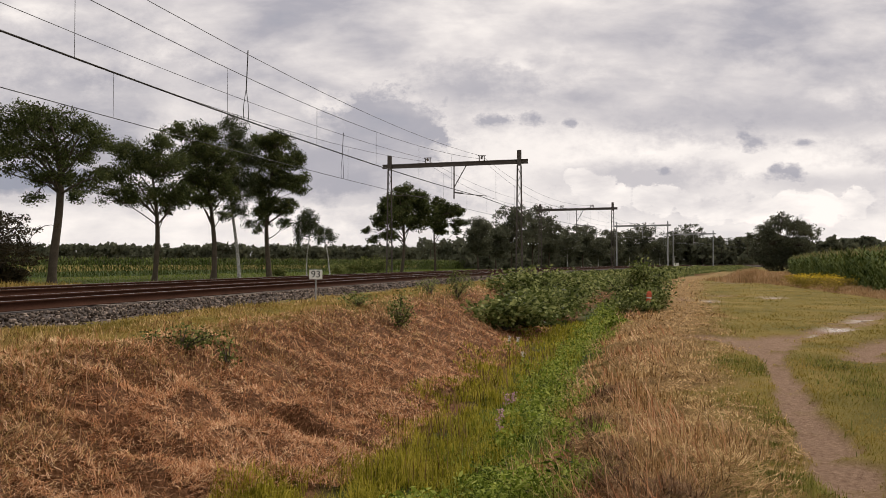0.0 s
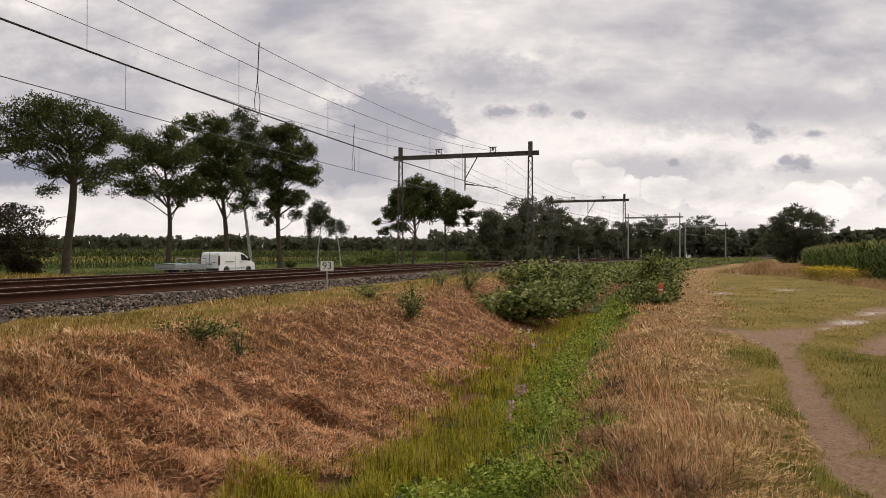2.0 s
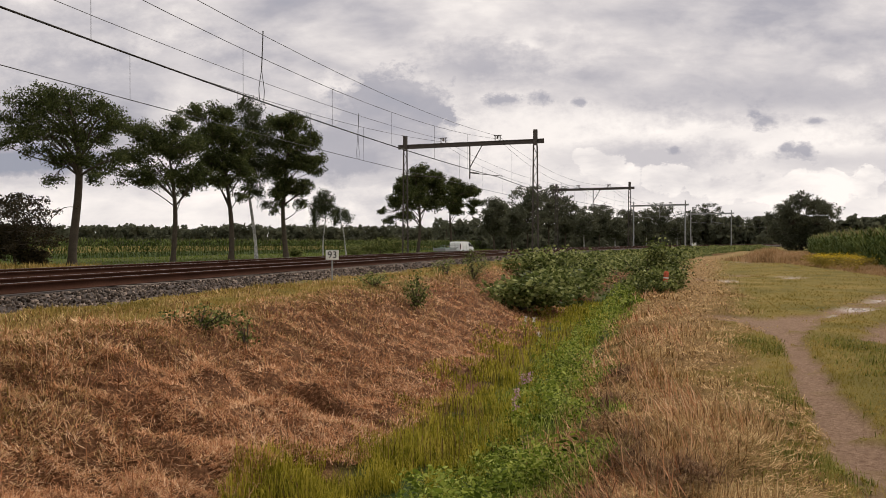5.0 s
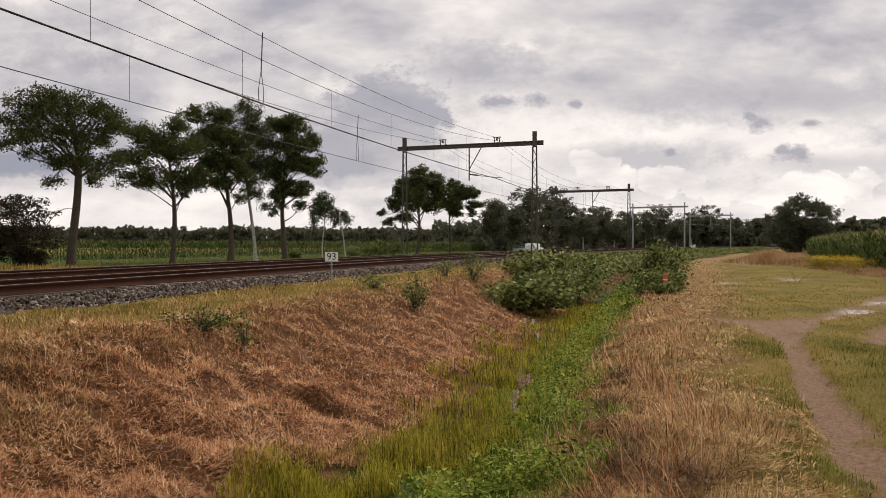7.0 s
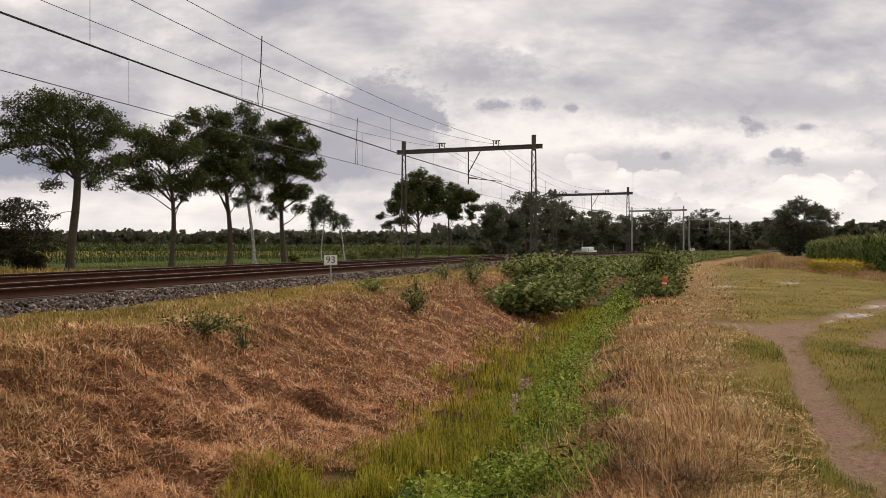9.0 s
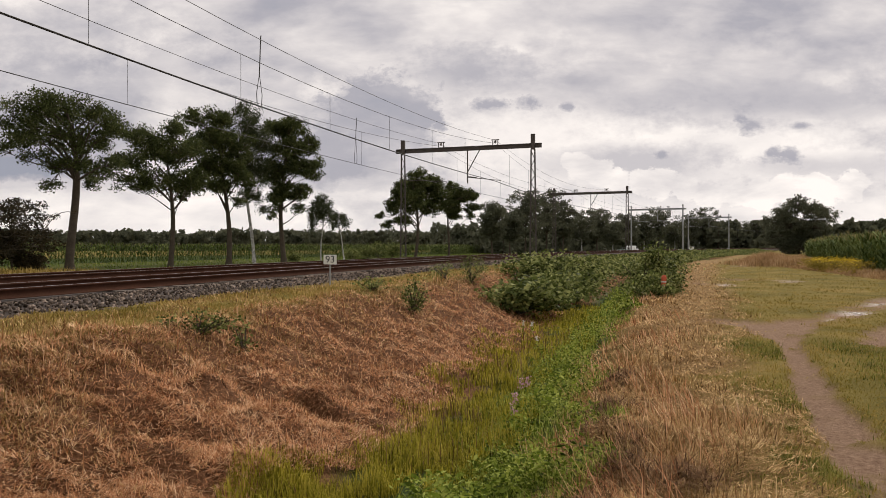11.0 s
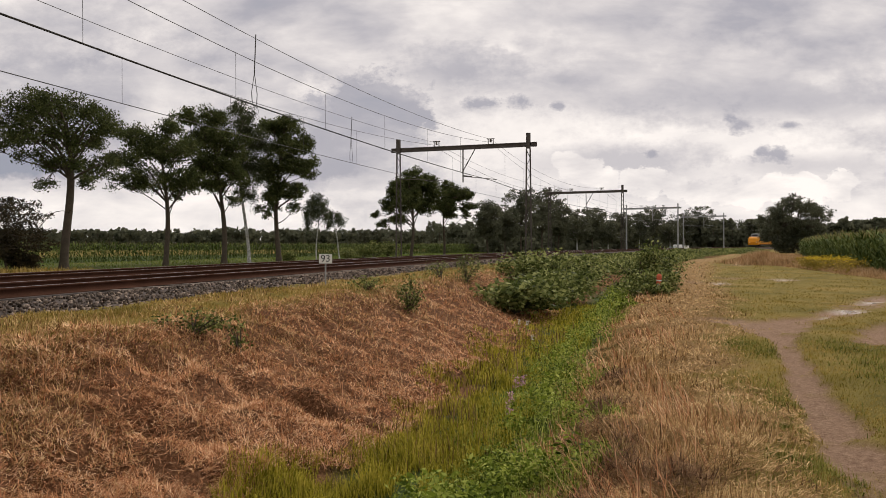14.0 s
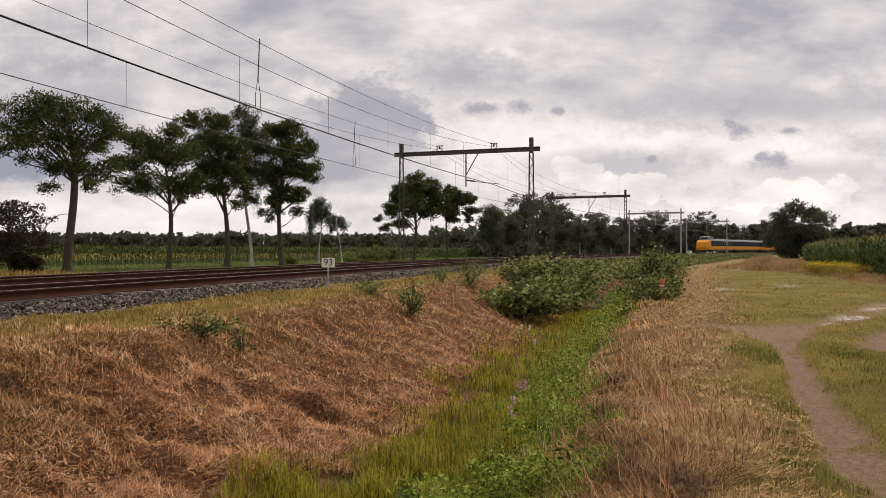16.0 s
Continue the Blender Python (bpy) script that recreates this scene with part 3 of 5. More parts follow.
# ---- railway ----
def build_railway():
    bed = [(-4.4, 0.62), (-3.6, 0.78), (3.55, 0.78), (4.3, 0.62), (4.3, 0.2), (-4.4, 0.2)]
    V, Q = sweep(bed, -140, 760, 0, 2)
    ballast = tagged(put("ballast", mesh_np("ballast", V, [Q]), M_BED), "grey crushed stone ballast bed under two tracks", "track bed", kind="structure")
    rail_prof = [(-0.07, -0.17), (0.07, -0.17), (0.07, -0.155), (0.012, -0.14), (0.012, -0.045), (0.036, -0.035), (0.036, -0.006), (0.03, 0), (-0.03, 0), (-0.036, -0.006), (-0.036, -0.035), (-0.012, -0.045), (-0.012, -0.14), (-0.07, -0.155)]
    for dc in (-2.0, 2.0):
        track = empty("railway_track", label="rusty steel railway track on weathered sleepers", category="railway track", group="two railway tracks")
        for side in (-0.75, 0.75):
            V, Q = sweep([(a, RAIL_Z + b) for a, b in rail_prof], -140, 760, dc + side, 2)
            me = mesh_np("rail", V, [Q])
            me.materials.append(M_RUST)
            me.materials.append(M_RAILTOP)
            k = len(rail_prof)
            idx = (np.arange(len(Q)) % k == 7).astype(np.int32)
            me.polygons.foreach_set("material_index", idx)
            put("rail", me, None, track)
        bm = box(bmesh.new(), (0, 0, 0), (2.5, 0.26, 0.2))
        me = bpy.data.meshes.new("sleeper")
        bm.to_mesh(me)
        bm.free()
        me.materials.append(M_SLEEPER)
        clip = bmesh.new()
        for a in (-0.86, -0.64, 0.64, 0.86):
            box(clip, (a, 0, 0.12), (0.1, 0.14, 0.05))
        near, far = [], []
        for i in range(-60, 900):
            (near if -45 <= i < 225 else far).append(i * 0.6)
        for s in near:
            ob = put("sleeper", me, None, track)
            p = at(s, dc, RAIL_Z - 0.17 - 0.1)
            ob.matrix_basis = pose(*p, 0, 0, heading(s) + rng.normal() * 0.4)
        bm = bmesh.new()
        for s in far:
            p = at(s, dc, RAIL_Z - 0.27)
            box(bm, p, (2.5, 0.26, 0.2), Matrix.Rotation(radians(heading(s)), 4, "Z"))
        tagged(part("sleeper_rest", bm, M_SLEEPER, track), kind="stuff")
    # loose stones
    ico = bmesh.new()
    bmesh.ops.create_cube(ico, size=1.3)
    bmesh.ops.triangulate(ico, faces=ico.faces[:])
    ico.verts.index_update()
    base_v = np.array([v.co[:] for v in ico.verts])
    base_f = np.array([[v.index for v in f.verts] for f in ico.faces])
    ico.free()

    def stones(n, s0, s1, dlo, dhi, rlo, rhi):
        s, d = rng.uniform(s0, s1, n), rng.uniform(dlo, dhi, n)
        a = D0 + s / RAD
        x, y = ARC_O.x - (RAD - d) * np.cos(a), ARC_O.y + (RAD - d) * np.sin(a)
        z = np.interp(np.abs(d), [0, 3.55, 4.3, 5], [0.79, 0.79, 0.64, 0.60])
        r = rng.uniform(rlo, rhi, n)
        sc = r[:, None] * rng.uniform(0.6, 1.25, (n, 3))
        ax = rng.uniform(0, 6.28, n)
        jit = 1 + rng.uniform(-0.36, 0.36, (n, len(base_v), 1))
        v = base_v[None] * jit * sc[:, None]
        c, sn = np.cos(ax)[:, None], np.sin(ax)[:, None]
        tilt = rng.normal(size=n)[:, None] * 0.5
        vx, vy, vz = v[..., 0], v[..., 1] * np.cos(tilt) - v[..., 2] * np.sin(tilt), v[..., 1] * np.sin(tilt) + v[..., 2] * np.cos(tilt)
        return np.stack([vx * c - vy * sn + x[:, None], vx * sn + vy * c + y[:, None], vz + z[:, None]], -1)
    v = np.concatenate([stones(6000, -46, -22, 3.2, 4.7, 0.014, 0.036), stones(2600, -22, 20, 3.2, 4.6, 0.02, 0.045), stones(500, -46, -10, -1.0, 1.0, 0.03, 0.06)])
    n, k = v.shape[:2]
    F = (base_f[None] + (np.arange(n) * k)[:, None, None]).reshape(-1, 3)
    tagged(put("loose_stones", mesh_np("loose_stones", v.reshape(-1, 3), [F]), M_STONES, ballast), kind="stuff")
    kinds = []
    for i in range(5):
        vv = base_v * (1 + rng.uniform(-0.36, 0.36, (len(base_v), 1))) * np.array([1.15, 0.9, 0.75]) * 0.028
        me = mesh_np("stone", vv, [base_f])
        me.materials.append(M_STONE)
        kinds.append(me)
    for i in range(280):
        s, d = rng.uniform(-44, -33), rng.uniform(3.2, 4.3)
        p = at(s, d, float(np.interp(d, [3.55, 4.3], [0.81, 0.67])))
        ob = put("stone", kinds[i % 5], None, ballast)
        ob.matrix_basis = pose(*p, *rng.uniform(0, 360, 3))


build_railway()


def build_portal(s, mat, h=7.9):
    """Overhead line portal: two lattice posts, a beam, drop tube with arms."""
    root = empty("overhead_line_portal", pose(*at(s, 0, RAIL_Z), 0, 0, heading(s)), category="portal", group="portals over the tracks",
                 label="rusty brown steel portal over two tracks" if mat is M_STEEL else "grey galvanised steel portal over two tracks")
    for sx in (-1, 1):
        bm = bmesh.new()
        cx = sx * 4.5
        w0, w1 = 0.20, 0.12
        if mat is M_GALV:
            rod(bm, (cx, 0, -0.55), (cx, 0, h), 0.15, 0.11, 12)
        for k in (-1, 1) if mat is M_STEEL else ():
            rod(bm, (cx + k * w0, 0, -0.55), (cx + k * w1, 0, 6.9), 0.05, 0.05, 4)
        zs = np.linspace(-0.3, 6.8, 15)
        for i in range(14 if mat is M_STEEL else 0):
            wa, wb = np.interp([zs[i], zs[i + 1]], [-0.5, 6.9], [w0, w1])
            k = 1 if i % 2 else -1
            rod(bm, (cx + k * wa, 0, zs[i]), (cx - k * wb, 0, zs[i + 1]), 0.022, 0.022, 4)
        if mat is M_STEEL:
            box(bm, (cx, 0, (6.9 + h) / 2), (0.26, 0.2, h - 6.9), bevel=0.01)
        post = part("post", bm, mat, root)
        part("foot", box(bmesh.new(), (cx, 0, -0.6), (0.7, 0.6, 0.5), bevel=0.03), M_SLEEPER, post, "concrete footing")
    bm = bmesh.new()
    for k in (-0.12, 0.12):
        box(bm, (0, 0.1, 7.17 + k), (10.1, 0.14, 0.05))
    box(bm, (0, 0.1, 7.17), (10.1, 0.05, 0.25))
    part("beam", bm, mat, root)
    for dx in (-1.75, 2.0):
        bm = bmesh.new()
        for k in (-0.17, 0.17):
            rod(bm, (dx + k, 0, 7.3), (dx + k, 0, 7.62), 0.03, n=6)
        rod(bm, (dx - 0.26, 0, 7.64), (dx + 0.26, 0, 7.64), 0.03, n=6)
        part("insulator_bracket", bm, mat, root)
        bm = rod(bmesh.new(), (dx, 0, 7.62), (dx, 0, 7.42), 0.05, 0.05, 8)
        rod(bm, (dx, 0, 7.56), (dx, 0, 7.53), 0.085, 0.085, 8)
        rod(bm, (dx, 0, 7.49), (dx, 0, 7.46), 0.085, 0.085, 8)
        part("insulator", bm, M_SLEEPER, root)
    bm = rod(bmesh.new(), (0.1, 0, 7.1), (0.1, 0, 4.85), 0.045, n=8)
    rod(bm, (0.1, 0, 5.6), (0.95, 0, 7.05), 0.035, n=6)
    part("drop_tube", bm, mat, root)
    bm = rod(bmesh.new(), (0.1, 0, 5.25), (2.35, 0.1, 4.98), 0.022, n=6)
    rod(bm, (0.1, 0, 5.28), (0.7, 0.05, 5.2), 0.05, n=8)
    part("registration_arm", bm, mat, root)
    bm = rod(bmesh.new(), (-4.4, 0, 5.2), (-1.4, 0.1, 5.02), 0.02, n=6)
    part("registration_arm", bm, mat, root)


for s, m in ((-57.0, M_STEEL), (0.0, M_STEEL), (45.5, M_STEEL), (91.0, M_GALV), (136.5, M_GALV), (232.0, M_GALV)):
    build_portal(s, m)


SUPPORTS = (-114.0, -57.0, 0.0, 45.5, 91.0, 136.5, 232.0)


def build_overhead_lines():
    for dc, lab in ((2.0, "double dark contact wire with messenger and feeder over the track"), (-2.0, "dark contact wire with messenger and feeder over the track")):
        line = empty("overhead_line", label=lab, category="overhead line", group="overhead lines")
        for s0, s1 in zip(SUPPORTS, SUPPORTS[1:]):
            ph = np.linspace(0, 1, 25)
            ss = s0 + ph * (s1 - s0)
            sag = 4 * ph * (1 - ph) * min(1.0, (s1 - s0) / 50.0)
            zc = (4.93 - (0.22 * sag if dc > 0 else 0.06 * sag))
            zm, zf = 7.42 - (1.45 if dc > 0 else 1.22) * sag, 7.6 - (0.98 if dc > 0 else 0.72) * sag

            def wire(name, zz, off, r):
                pts = np.array([at(s, dc + off, RAIL_Z + z)[:] for s, z in zip(ss, zz)])
                V, Q = tubes_np([(pts, np.full(len(pts), r))], 4)
                put(name, mesh_np(name, V, [Q]), M_WIRE, line)
            wire("contact_wire", zc, 0.0, 0.013)
            if dc > 0:
                wire("contact_wire", zc, 0.05, 0.013)
            wire("messenger_wire", zm, 0.0, 0.010)
            wire("feeder_wire", zf, 0.05, 0.010)
            for s in np.arange(s0 + (3.8 if dc > 0 else 4.2), s1 - 1, 5.8):
                s = float(s)
                if s > s1 - 1:
                    continue
                part("dropper", rod(bmesh.new(), at(s, dc, RAIL_Z + float(np.interp(s, ss, zc))), at(s, dc, RAIL_Z + float(np.interp(s, ss, zm))), 0.006, n=4), M_WIRE, line)
            if s0 == -57.0:
                s = -29.0 if dc > 0 else -12.9
                c, m, f = (RAIL_Z + float(np.interp(s, ss, q)) for q in (zc, zm, zf))
                bm = rod(bmesh.new(), at(s, dc, m - 0.35), at(s, dc + 0.05, f + 0.12), 0.017, n=5)
                for off in (-0.12, 0.12):
                    rod(bm, at(s + off, dc, c), at(s + off * 1.3, dc, c + 0.35), 0.012, n=5)
                    rod(bm, at(s + off * 1.3, dc, c + 0.35), at(s, dc, m - 0.33), 0.010, n=5)
                part("jumper_cable", bm, M_WIRE, line)


build_overhead_lines()


def text_mesh(word, size):
    cu = bpy.data.curves.new("digits", "FONT")
    cu.body, cu.size, cu.align_x, cu.align_y, cu.extrude = word, size, "CENTER", "CENTER", 0.002
    tmp = new("digits", cu)
    dg = bpy.context.evaluated_depsgraph_get()
    me = bpy.data.meshes.new_from_object(tmp.evaluated_get(dg))
    bpy.data.objects.remove(tmp)
    me.name = "digits"
    return me


def build_sign():
    p = Vector((-2.86, 19.3, 0.55))
    root = empty("hectometre_sign", pose(*p, 0, 0, 8), label="small white hectometre sign with black digits 93 on a thin post", category="sign")
    part("post", rod(bmesh.new(), (0, 0, -0.1), (0, 0, 0.9), 0.02, n=8), M_GALV, root)
    part("board", box(bmesh.new(), (0, -0.035, 0.77), (0.33, 0.03, 0.24), bevel=0.006), M_SIGN, root)
    me = text_mesh("93", 0.25)
    t = put("digits", me, M_BLACK, root)
    t.matrix_basis = pose(0, -0.054, 0.77, 90, 0, 0)


build_sign()


# ---- vegetation ----
def scatter(n, z0, z1, wide=0.66):
    """Points over the ground, thinning with distance."""
    y = z0 * (z1 / z0) ** rng.uniform(0, 1, n)
    x = rng.uniform(-wide, wide, n) * y
    s, d = sd_of(x, y)
    return x, y, s, d + (vnoise(x, y, 1.1, 11) - 0.5) * 0.9


def turf(name, x, y, h, w, lean, curl, material, label, category="grass", az=None, sink=0.01):
    n = len(x)
    P = np.stack([x, y, ground_z(x, y) - sink], -1)
    az = rng.uniform(0, 2 * np.pi, n) if az is None else az
    w = np.maximum(w * 1.6, np.hypot(x, y) * 0.0010)
    V, Q, T = blades_np(P, h, w, az, lean, curl)
    return tagged(put(name, mesh_np(name, V, [Q, T]), material), label, category, kind="stuff")


def build_grass():
    x, y, s, d = scatter(1000000, 2.6, 75)
    dist = np.hypot(x, y)
    u = rng.uniform(0, 1, len(x))
    v = rng.uniform(0, 1, len(x))
    mud = mud_mask(x, y)
    mat_gap = np.where(dist > 18, 0.85, 1.0) * np.clip(np.where(dist > 18, 0.35, 0.0) + vnoise(x, y, 0.26, 71) * 1.5 + vnoise(x, y, 0.09, 72) * 0.6 - 0.25, 0.22, 1)

    # mown hay in matted swirls on the left bank, redder towards the ditch
    k = (d > 6.5) & (d < 9.9) & (dist < 60) & (u < 0.95 * mat_gap) & (u < (d - 6.2) / 1.2)
    pale = v > np.interp(d + (vnoise(x, y, 1.2, 73) - 0.5) * 2.0, [6.6, 7.6, 8.8], [0.35, 0.6, 0.93])
    for pick, mat_, lab in ((k & ~pale, M_HAY, "reddish dry mown grass lying on the ditch bank"), (k & pale, M_STRAW, "pale dry mown straw lying on the upper bank")):
        n = pick.sum()
        px_, py_ = x[pick], y[pick]
        lump = vnoise(px_, py_, 0.34, 22) * 0.7 + vnoise(px_, py_, 0.13, 28) * 0.3
        turf("mown_hay", px_, py_, rng.uniform(0.04, 0.15, n), rng.uniform(0.002, 0.0046, n), np.radians(rng.normal(81, 11, n) - 26 * (rng.uniform(0, 1, n) < 0.18)), rng.normal(0.2, 0.6, n),
             mat_, lab, az=vnoise(px_, py_, 0.32, 21) * 11 + rng.normal(0, 1.0, n), sink=-0.01 - 0.12 * lump ** 1.6)
    # a few standing dead stalks
    k = k & (v < 0.012)
    n = k.sum()
    turf("dead_stalks", x[k], y[k], rng.uniform(0.10, 0.30, n), rng.uniform(0.002, 0.004, n), np.radians(np.abs(rng.normal(15, 12, n))), rng.normal(0.3, 0.3, n), M_HAY, "thin dead brown stalks standing on the bank", "weeds")
    # straw stubble on the right bank: mats with clumps of leaning stalks
    rim = straw_edge(s)
    edge = np.clip((rim + 0.5 - d) / 0.9, 0.10, 1)
    k = (d > 11.95) & (d < rim + 0.5) & (dist < 75) & (mud < 0.4) & (u < 0.72 * edge * mat_gap) & ((dist < 28) | (v < 0.6))
    n = k.sum()
    clump = vnoise(x[k], y[k], 0.55, 29)
    stand = v[k] < np.clip((clump - 0.55) * 1.6, 0.03, 0.5) * np.clip((14.0 - d[k]) / 1.0, 0.15, 1)
    turf("dry_straw", x[k], y[k], np.where(stand, rng.uniform(0.06, 0.20, n), rng.uniform(0.035, 0.13, n)), rng.uniform(0.0018, 0.004, n), np.radians(np.where(stand, np.abs(rng.normal(30, 16, n)), rng.normal(80, 12, n))), rng.normal(0.25, 0.5, n),
         M_STRAW, "yellow-brown dry grass stubble beside the ditch", az=vnoise(x[k], y[k], 0.6, 24) * 9 + rng.normal(0, 0.8, n), sink=-0.01 - 0.10 * (vnoise(x[k], y[k], 0.35, 27) * 0.7 + vnoise(x[k], y[k], 0.14, 30) * 0.3) ** 1.5)
    # brown dead stems leaning in bundles among the straw
    k = k & (v > 0.93) & (vnoise(x, y, 0.7, 74) > 0.42) & (d < 13.4)
    n = k.sum()
    turf("brown_stems", x[k], y[k], rng.uniform(0.18, 0.42, n), rng.uniform(0.003, 0.005, n), np.radians(np.abs(rng.normal(42, 14, n))), rng.normal(0.1, 0.2, n), M_HAY, "brown dead stems leaning over the straw", "weeds",
         az=2.3 + rng.normal(0, 0.7, n))
    # withered weeds pulled out of the ditch, in low heaps at the straw's edge
    hx, hy = np.array([1.35, 1.55, 1.3, 1.75, 2.3, 0.95, 1.7]), np.array([7.0, 6.2, 5.5, 7.9, 9.6, 5.0, 5.3])
    m = 5200
    i = rng.integers(0, len(hx), m)
    gx, gy = hx[i] + rng.normal(0, 0.16, m), hy[i] + rng.normal(0, 0.22, m)
    pile = np.exp(-(((gx - hx[i]) / 0.2) ** 2 + ((gy - hy[i]) / 0.28) ** 2))
    turf("withered_weeds", gx, gy, rng.uniform(0.06, 0.22, m), rng.uniform(0.003, 0.006, m), np.radians(rng.normal(70, 18, m)), rng.normal(0.3, 0.5, m), M_WITHER, "brown withered weeds heaped beside the ditch", "weeds", sink=-0.14 * pile * rng.uniform(0.2, 1, m))
    # bare stalks in dark clumps on the hay bank
    k = (d > 7.2) & (d < 9.9) & (dist < 22) & (v > 0.93) & (vnoise(x, y, 0.5, 80) > 0.62)
    n = k.sum()
    turf("withered_stalks", x[k], y[k], rng.uniform(0.05, 0.20, n), rng.uniform(0.0025, 0.005, n), np.radians(rng.normal(62, 20, n)), rng.normal(0.3, 0.5, n), M_WITHER, "dark withered stalks among the mown hay", "weeds")
    # yellowing verge beside the ballast, with tufts, thinning into the hay
    k = (d > 4.45) & (d < 7.7) & (dist < 75) & (u < 0.52 * np.clip((7.6 - d) / 1.3, 0, 1))
    n = k.sum()
    tuft = vnoise(x[k], y[k], 0.45, 25) ** 2
    turf("verge_grass", x[k], y[k], rng.uniform(0.03, 0.085, n) * (0.5 + 2.0 * tuft), rng.uniform(0.002, 0.005, n), np.radians(np.abs(rng.normal(38, 24, n))), rng.normal(0.5, 0.4, n),
         M_VERGE, "short yellow-green grass along the ballast")
    k = (d > 4.7) & (d < 8.0) & (dist < 60) & (v > 0.80) & (vnoise(x, y, 0.9, 75) > 0.42)
    n = k.sum()
    turf("verge_straw", x[k], y[k], rng.uniform(0.04, 0.15, n), rng.uniform(0.002, 0.004, n), np.radians(np.abs(rng.normal(45, 25, n))), rng.normal(0.4, 0.4, n),
         M_STRAW, "thin dry straw tufts in the verge grass")
    # ditch grass: arching blades in tussocks
    k = (d > np.interp(y, [5.5, 8.5], [9.75, 9.3])) & (d < 11.5) & (dist < 30) & (u < 0.52) & (vnoise(x, y, 0.3, 76) > 0.3)
    n = k.sum()
    tus = vnoise(x[k], y[k], 0.5, 77)
    low = np.interp(d[k], [9.3, 9.8, 10.8], [0.4, 0.8, 1.0])
    turf("ditch_grass", x[k], y[k], rng.uniform(0.10, 0.36, n) * (0.45 + 0.9 * tus) * low, rng.uniform(0.003, 0.0065, n), np.radians(np.abs(rng.normal(17, 13, n))), rng.normal(0.7, 0.45, n),
         M_REED, "tall yellow-green grass in the ditch")
    k = (d > 9.5) & (d < 11.0) & (dist > 7.5) & (dist < 20) & (v > 0.978) & (vnoise(x, y, 1.3, 78) > 0.33)
    n = k.sum()
    turf("seed_stems", x[k], y[k], rng.uniform(0.20, 0.50, n), rng.uniform(0.002, 0.004, n), np.radians(np.abs(rng.normal(10, 8, n))), rng.normal(0.2, 0.25, n), M_WITHER, "thin reddish seed stems above the ditch grass")
    k = (d > 10.8) & (d < 12.2) & (dist < 45) & (u < 0.16)
    n = k.sum()
    turf("ditch_edge_grass", x[k], y[k], rng.uniform(0.12, 0.34, n), rng.uniform(0.003, 0.006, n), np.radians(np.abs(rng.normal(22, 15, n))), rng.normal(0.7, 0.4, n),
         M_NETTLE, "bright green grass on the ditch edge")
    # short turf of the path
    k = (d > rim - 0.6) & (d < np.interp(s, [-5, 15], [24.2, 20.8])) & (dist < 75) & (rng.uniform(0, 1, len(x)) > mud * 1.15) & (u < 0.40 * np.clip((d - rim + 0.7) / 1.0, 0, 1)) & (vnoise(x, y, 0.9, 79) * 0.6 + vnoise(x, y, 0.3, 81) * 0.4 + 0.5 * v > 0.42) & ((dist < 28) | (v < 0.65))
    n = k.sum()
    tuft = vnoise(x[k], y[k], 0.7, 26)
    turf("path_grass", x[k], y[k], rng.uniform(0.02, 0.075, n) * (0.4 + 1.1 * tuft), rng.uniform(0.0025, 0.0055, n), np.radians(np.abs(rng.normal(48, 22, n))), rng.normal(0.4, 0.4, n),
         M_TURF, "short green and yellow grass on the farm path")
    # fresh tufts along the wheel track
    cx = np.array([5.05, 4.9, 3.75, 3.6, 3.0, 2.75, 2.95, 6.5, 6.1, 5.6, 2.3])
    cy = np.array([12.2, 11.4, 8.3, 7.6, 6.8, 5.6, 5.0, 12.0, 10.2, 9.2, 5.0])
    m = 9000
    i = rng.integers(0, len(cx), m)
    big = np.where((i < 4) | (i > 6), 2.0, 0.9)
    gx, gy = cx[i] + rng.normal(0, 0.12, m) * big, cy[i] + rng.normal(0, 0.24, m) * big
    keep = mud_mask(gx, gy) < 0.5
    gx, gy = gx[keep], gy[keep]
    m = len(gx)
    turf("green_tufts", gx, gy, rng.uniform(0.04, 0.13, m), rng.uniform(0.0025, 0.005, m), np.radians(np.abs(rng.normal(48, 22, m))), rng.normal(0.5, 0.4, m),
         M_FRESH, "fresh green grass tufts beside the wheel track")
    # far verge grass beyond the railway and the green strip before the maize
    m = 20000
    ss, dd = rng.uniform(-55, 130, m), np.where(rng.uniform(0, 1, m) < 0.3, rng.uniform(-20.5, -5, m), rng.uniform(-50.5, -28.5, m))
    a = D0 + ss / RAD
    gx, gy = ARC_O.x - (RAD - dd) * np.cos(a), ARC_O.y + (RAD - dd) * np.sin(a)
    turf("roadside_grass", gx, gy, rng.uniform(0.08, 0.30, m), rng.uniform(0.02, 0.05, m), np.radians(np.abs(rng.normal(25, 18, m))), rng.normal(0.4, 0.3, m),
         M_ROADSIDE, "long green grass along the country road")
    # yellow-green weeds at the foot of the roadside hedge
    m = 3000
    gx, gy = rng.uniform(-42, -24, m), 52.5 + rng.normal(0, 0.9, m)
    turf("roadside_weeds", gx, gy, rng.uniform(0.2, 0.75, m), rng.uniform(0.03, 0.06, m), np.radians(np.abs(rng.normal(22, 14, m))), rng.normal(0.4, 0.3, m), M_VERGE, "yellowing weeds at the foot of the hedge", "weeds")
    # russet grass strip before the maize
    m = 26000
    ss = rng.uniform(-36, 66, m)
    lo = np.interp(ss, [-36, -5, 15, 30], [24.0, 22.8, 20.4, 20.0])
    dd = lo + rng.uniform(0, 1, m) * (24.4 - lo) + (vnoise(ss, ss * 0, 6, 31) - 0.5) * 1.0
    a = D0 + ss / RAD
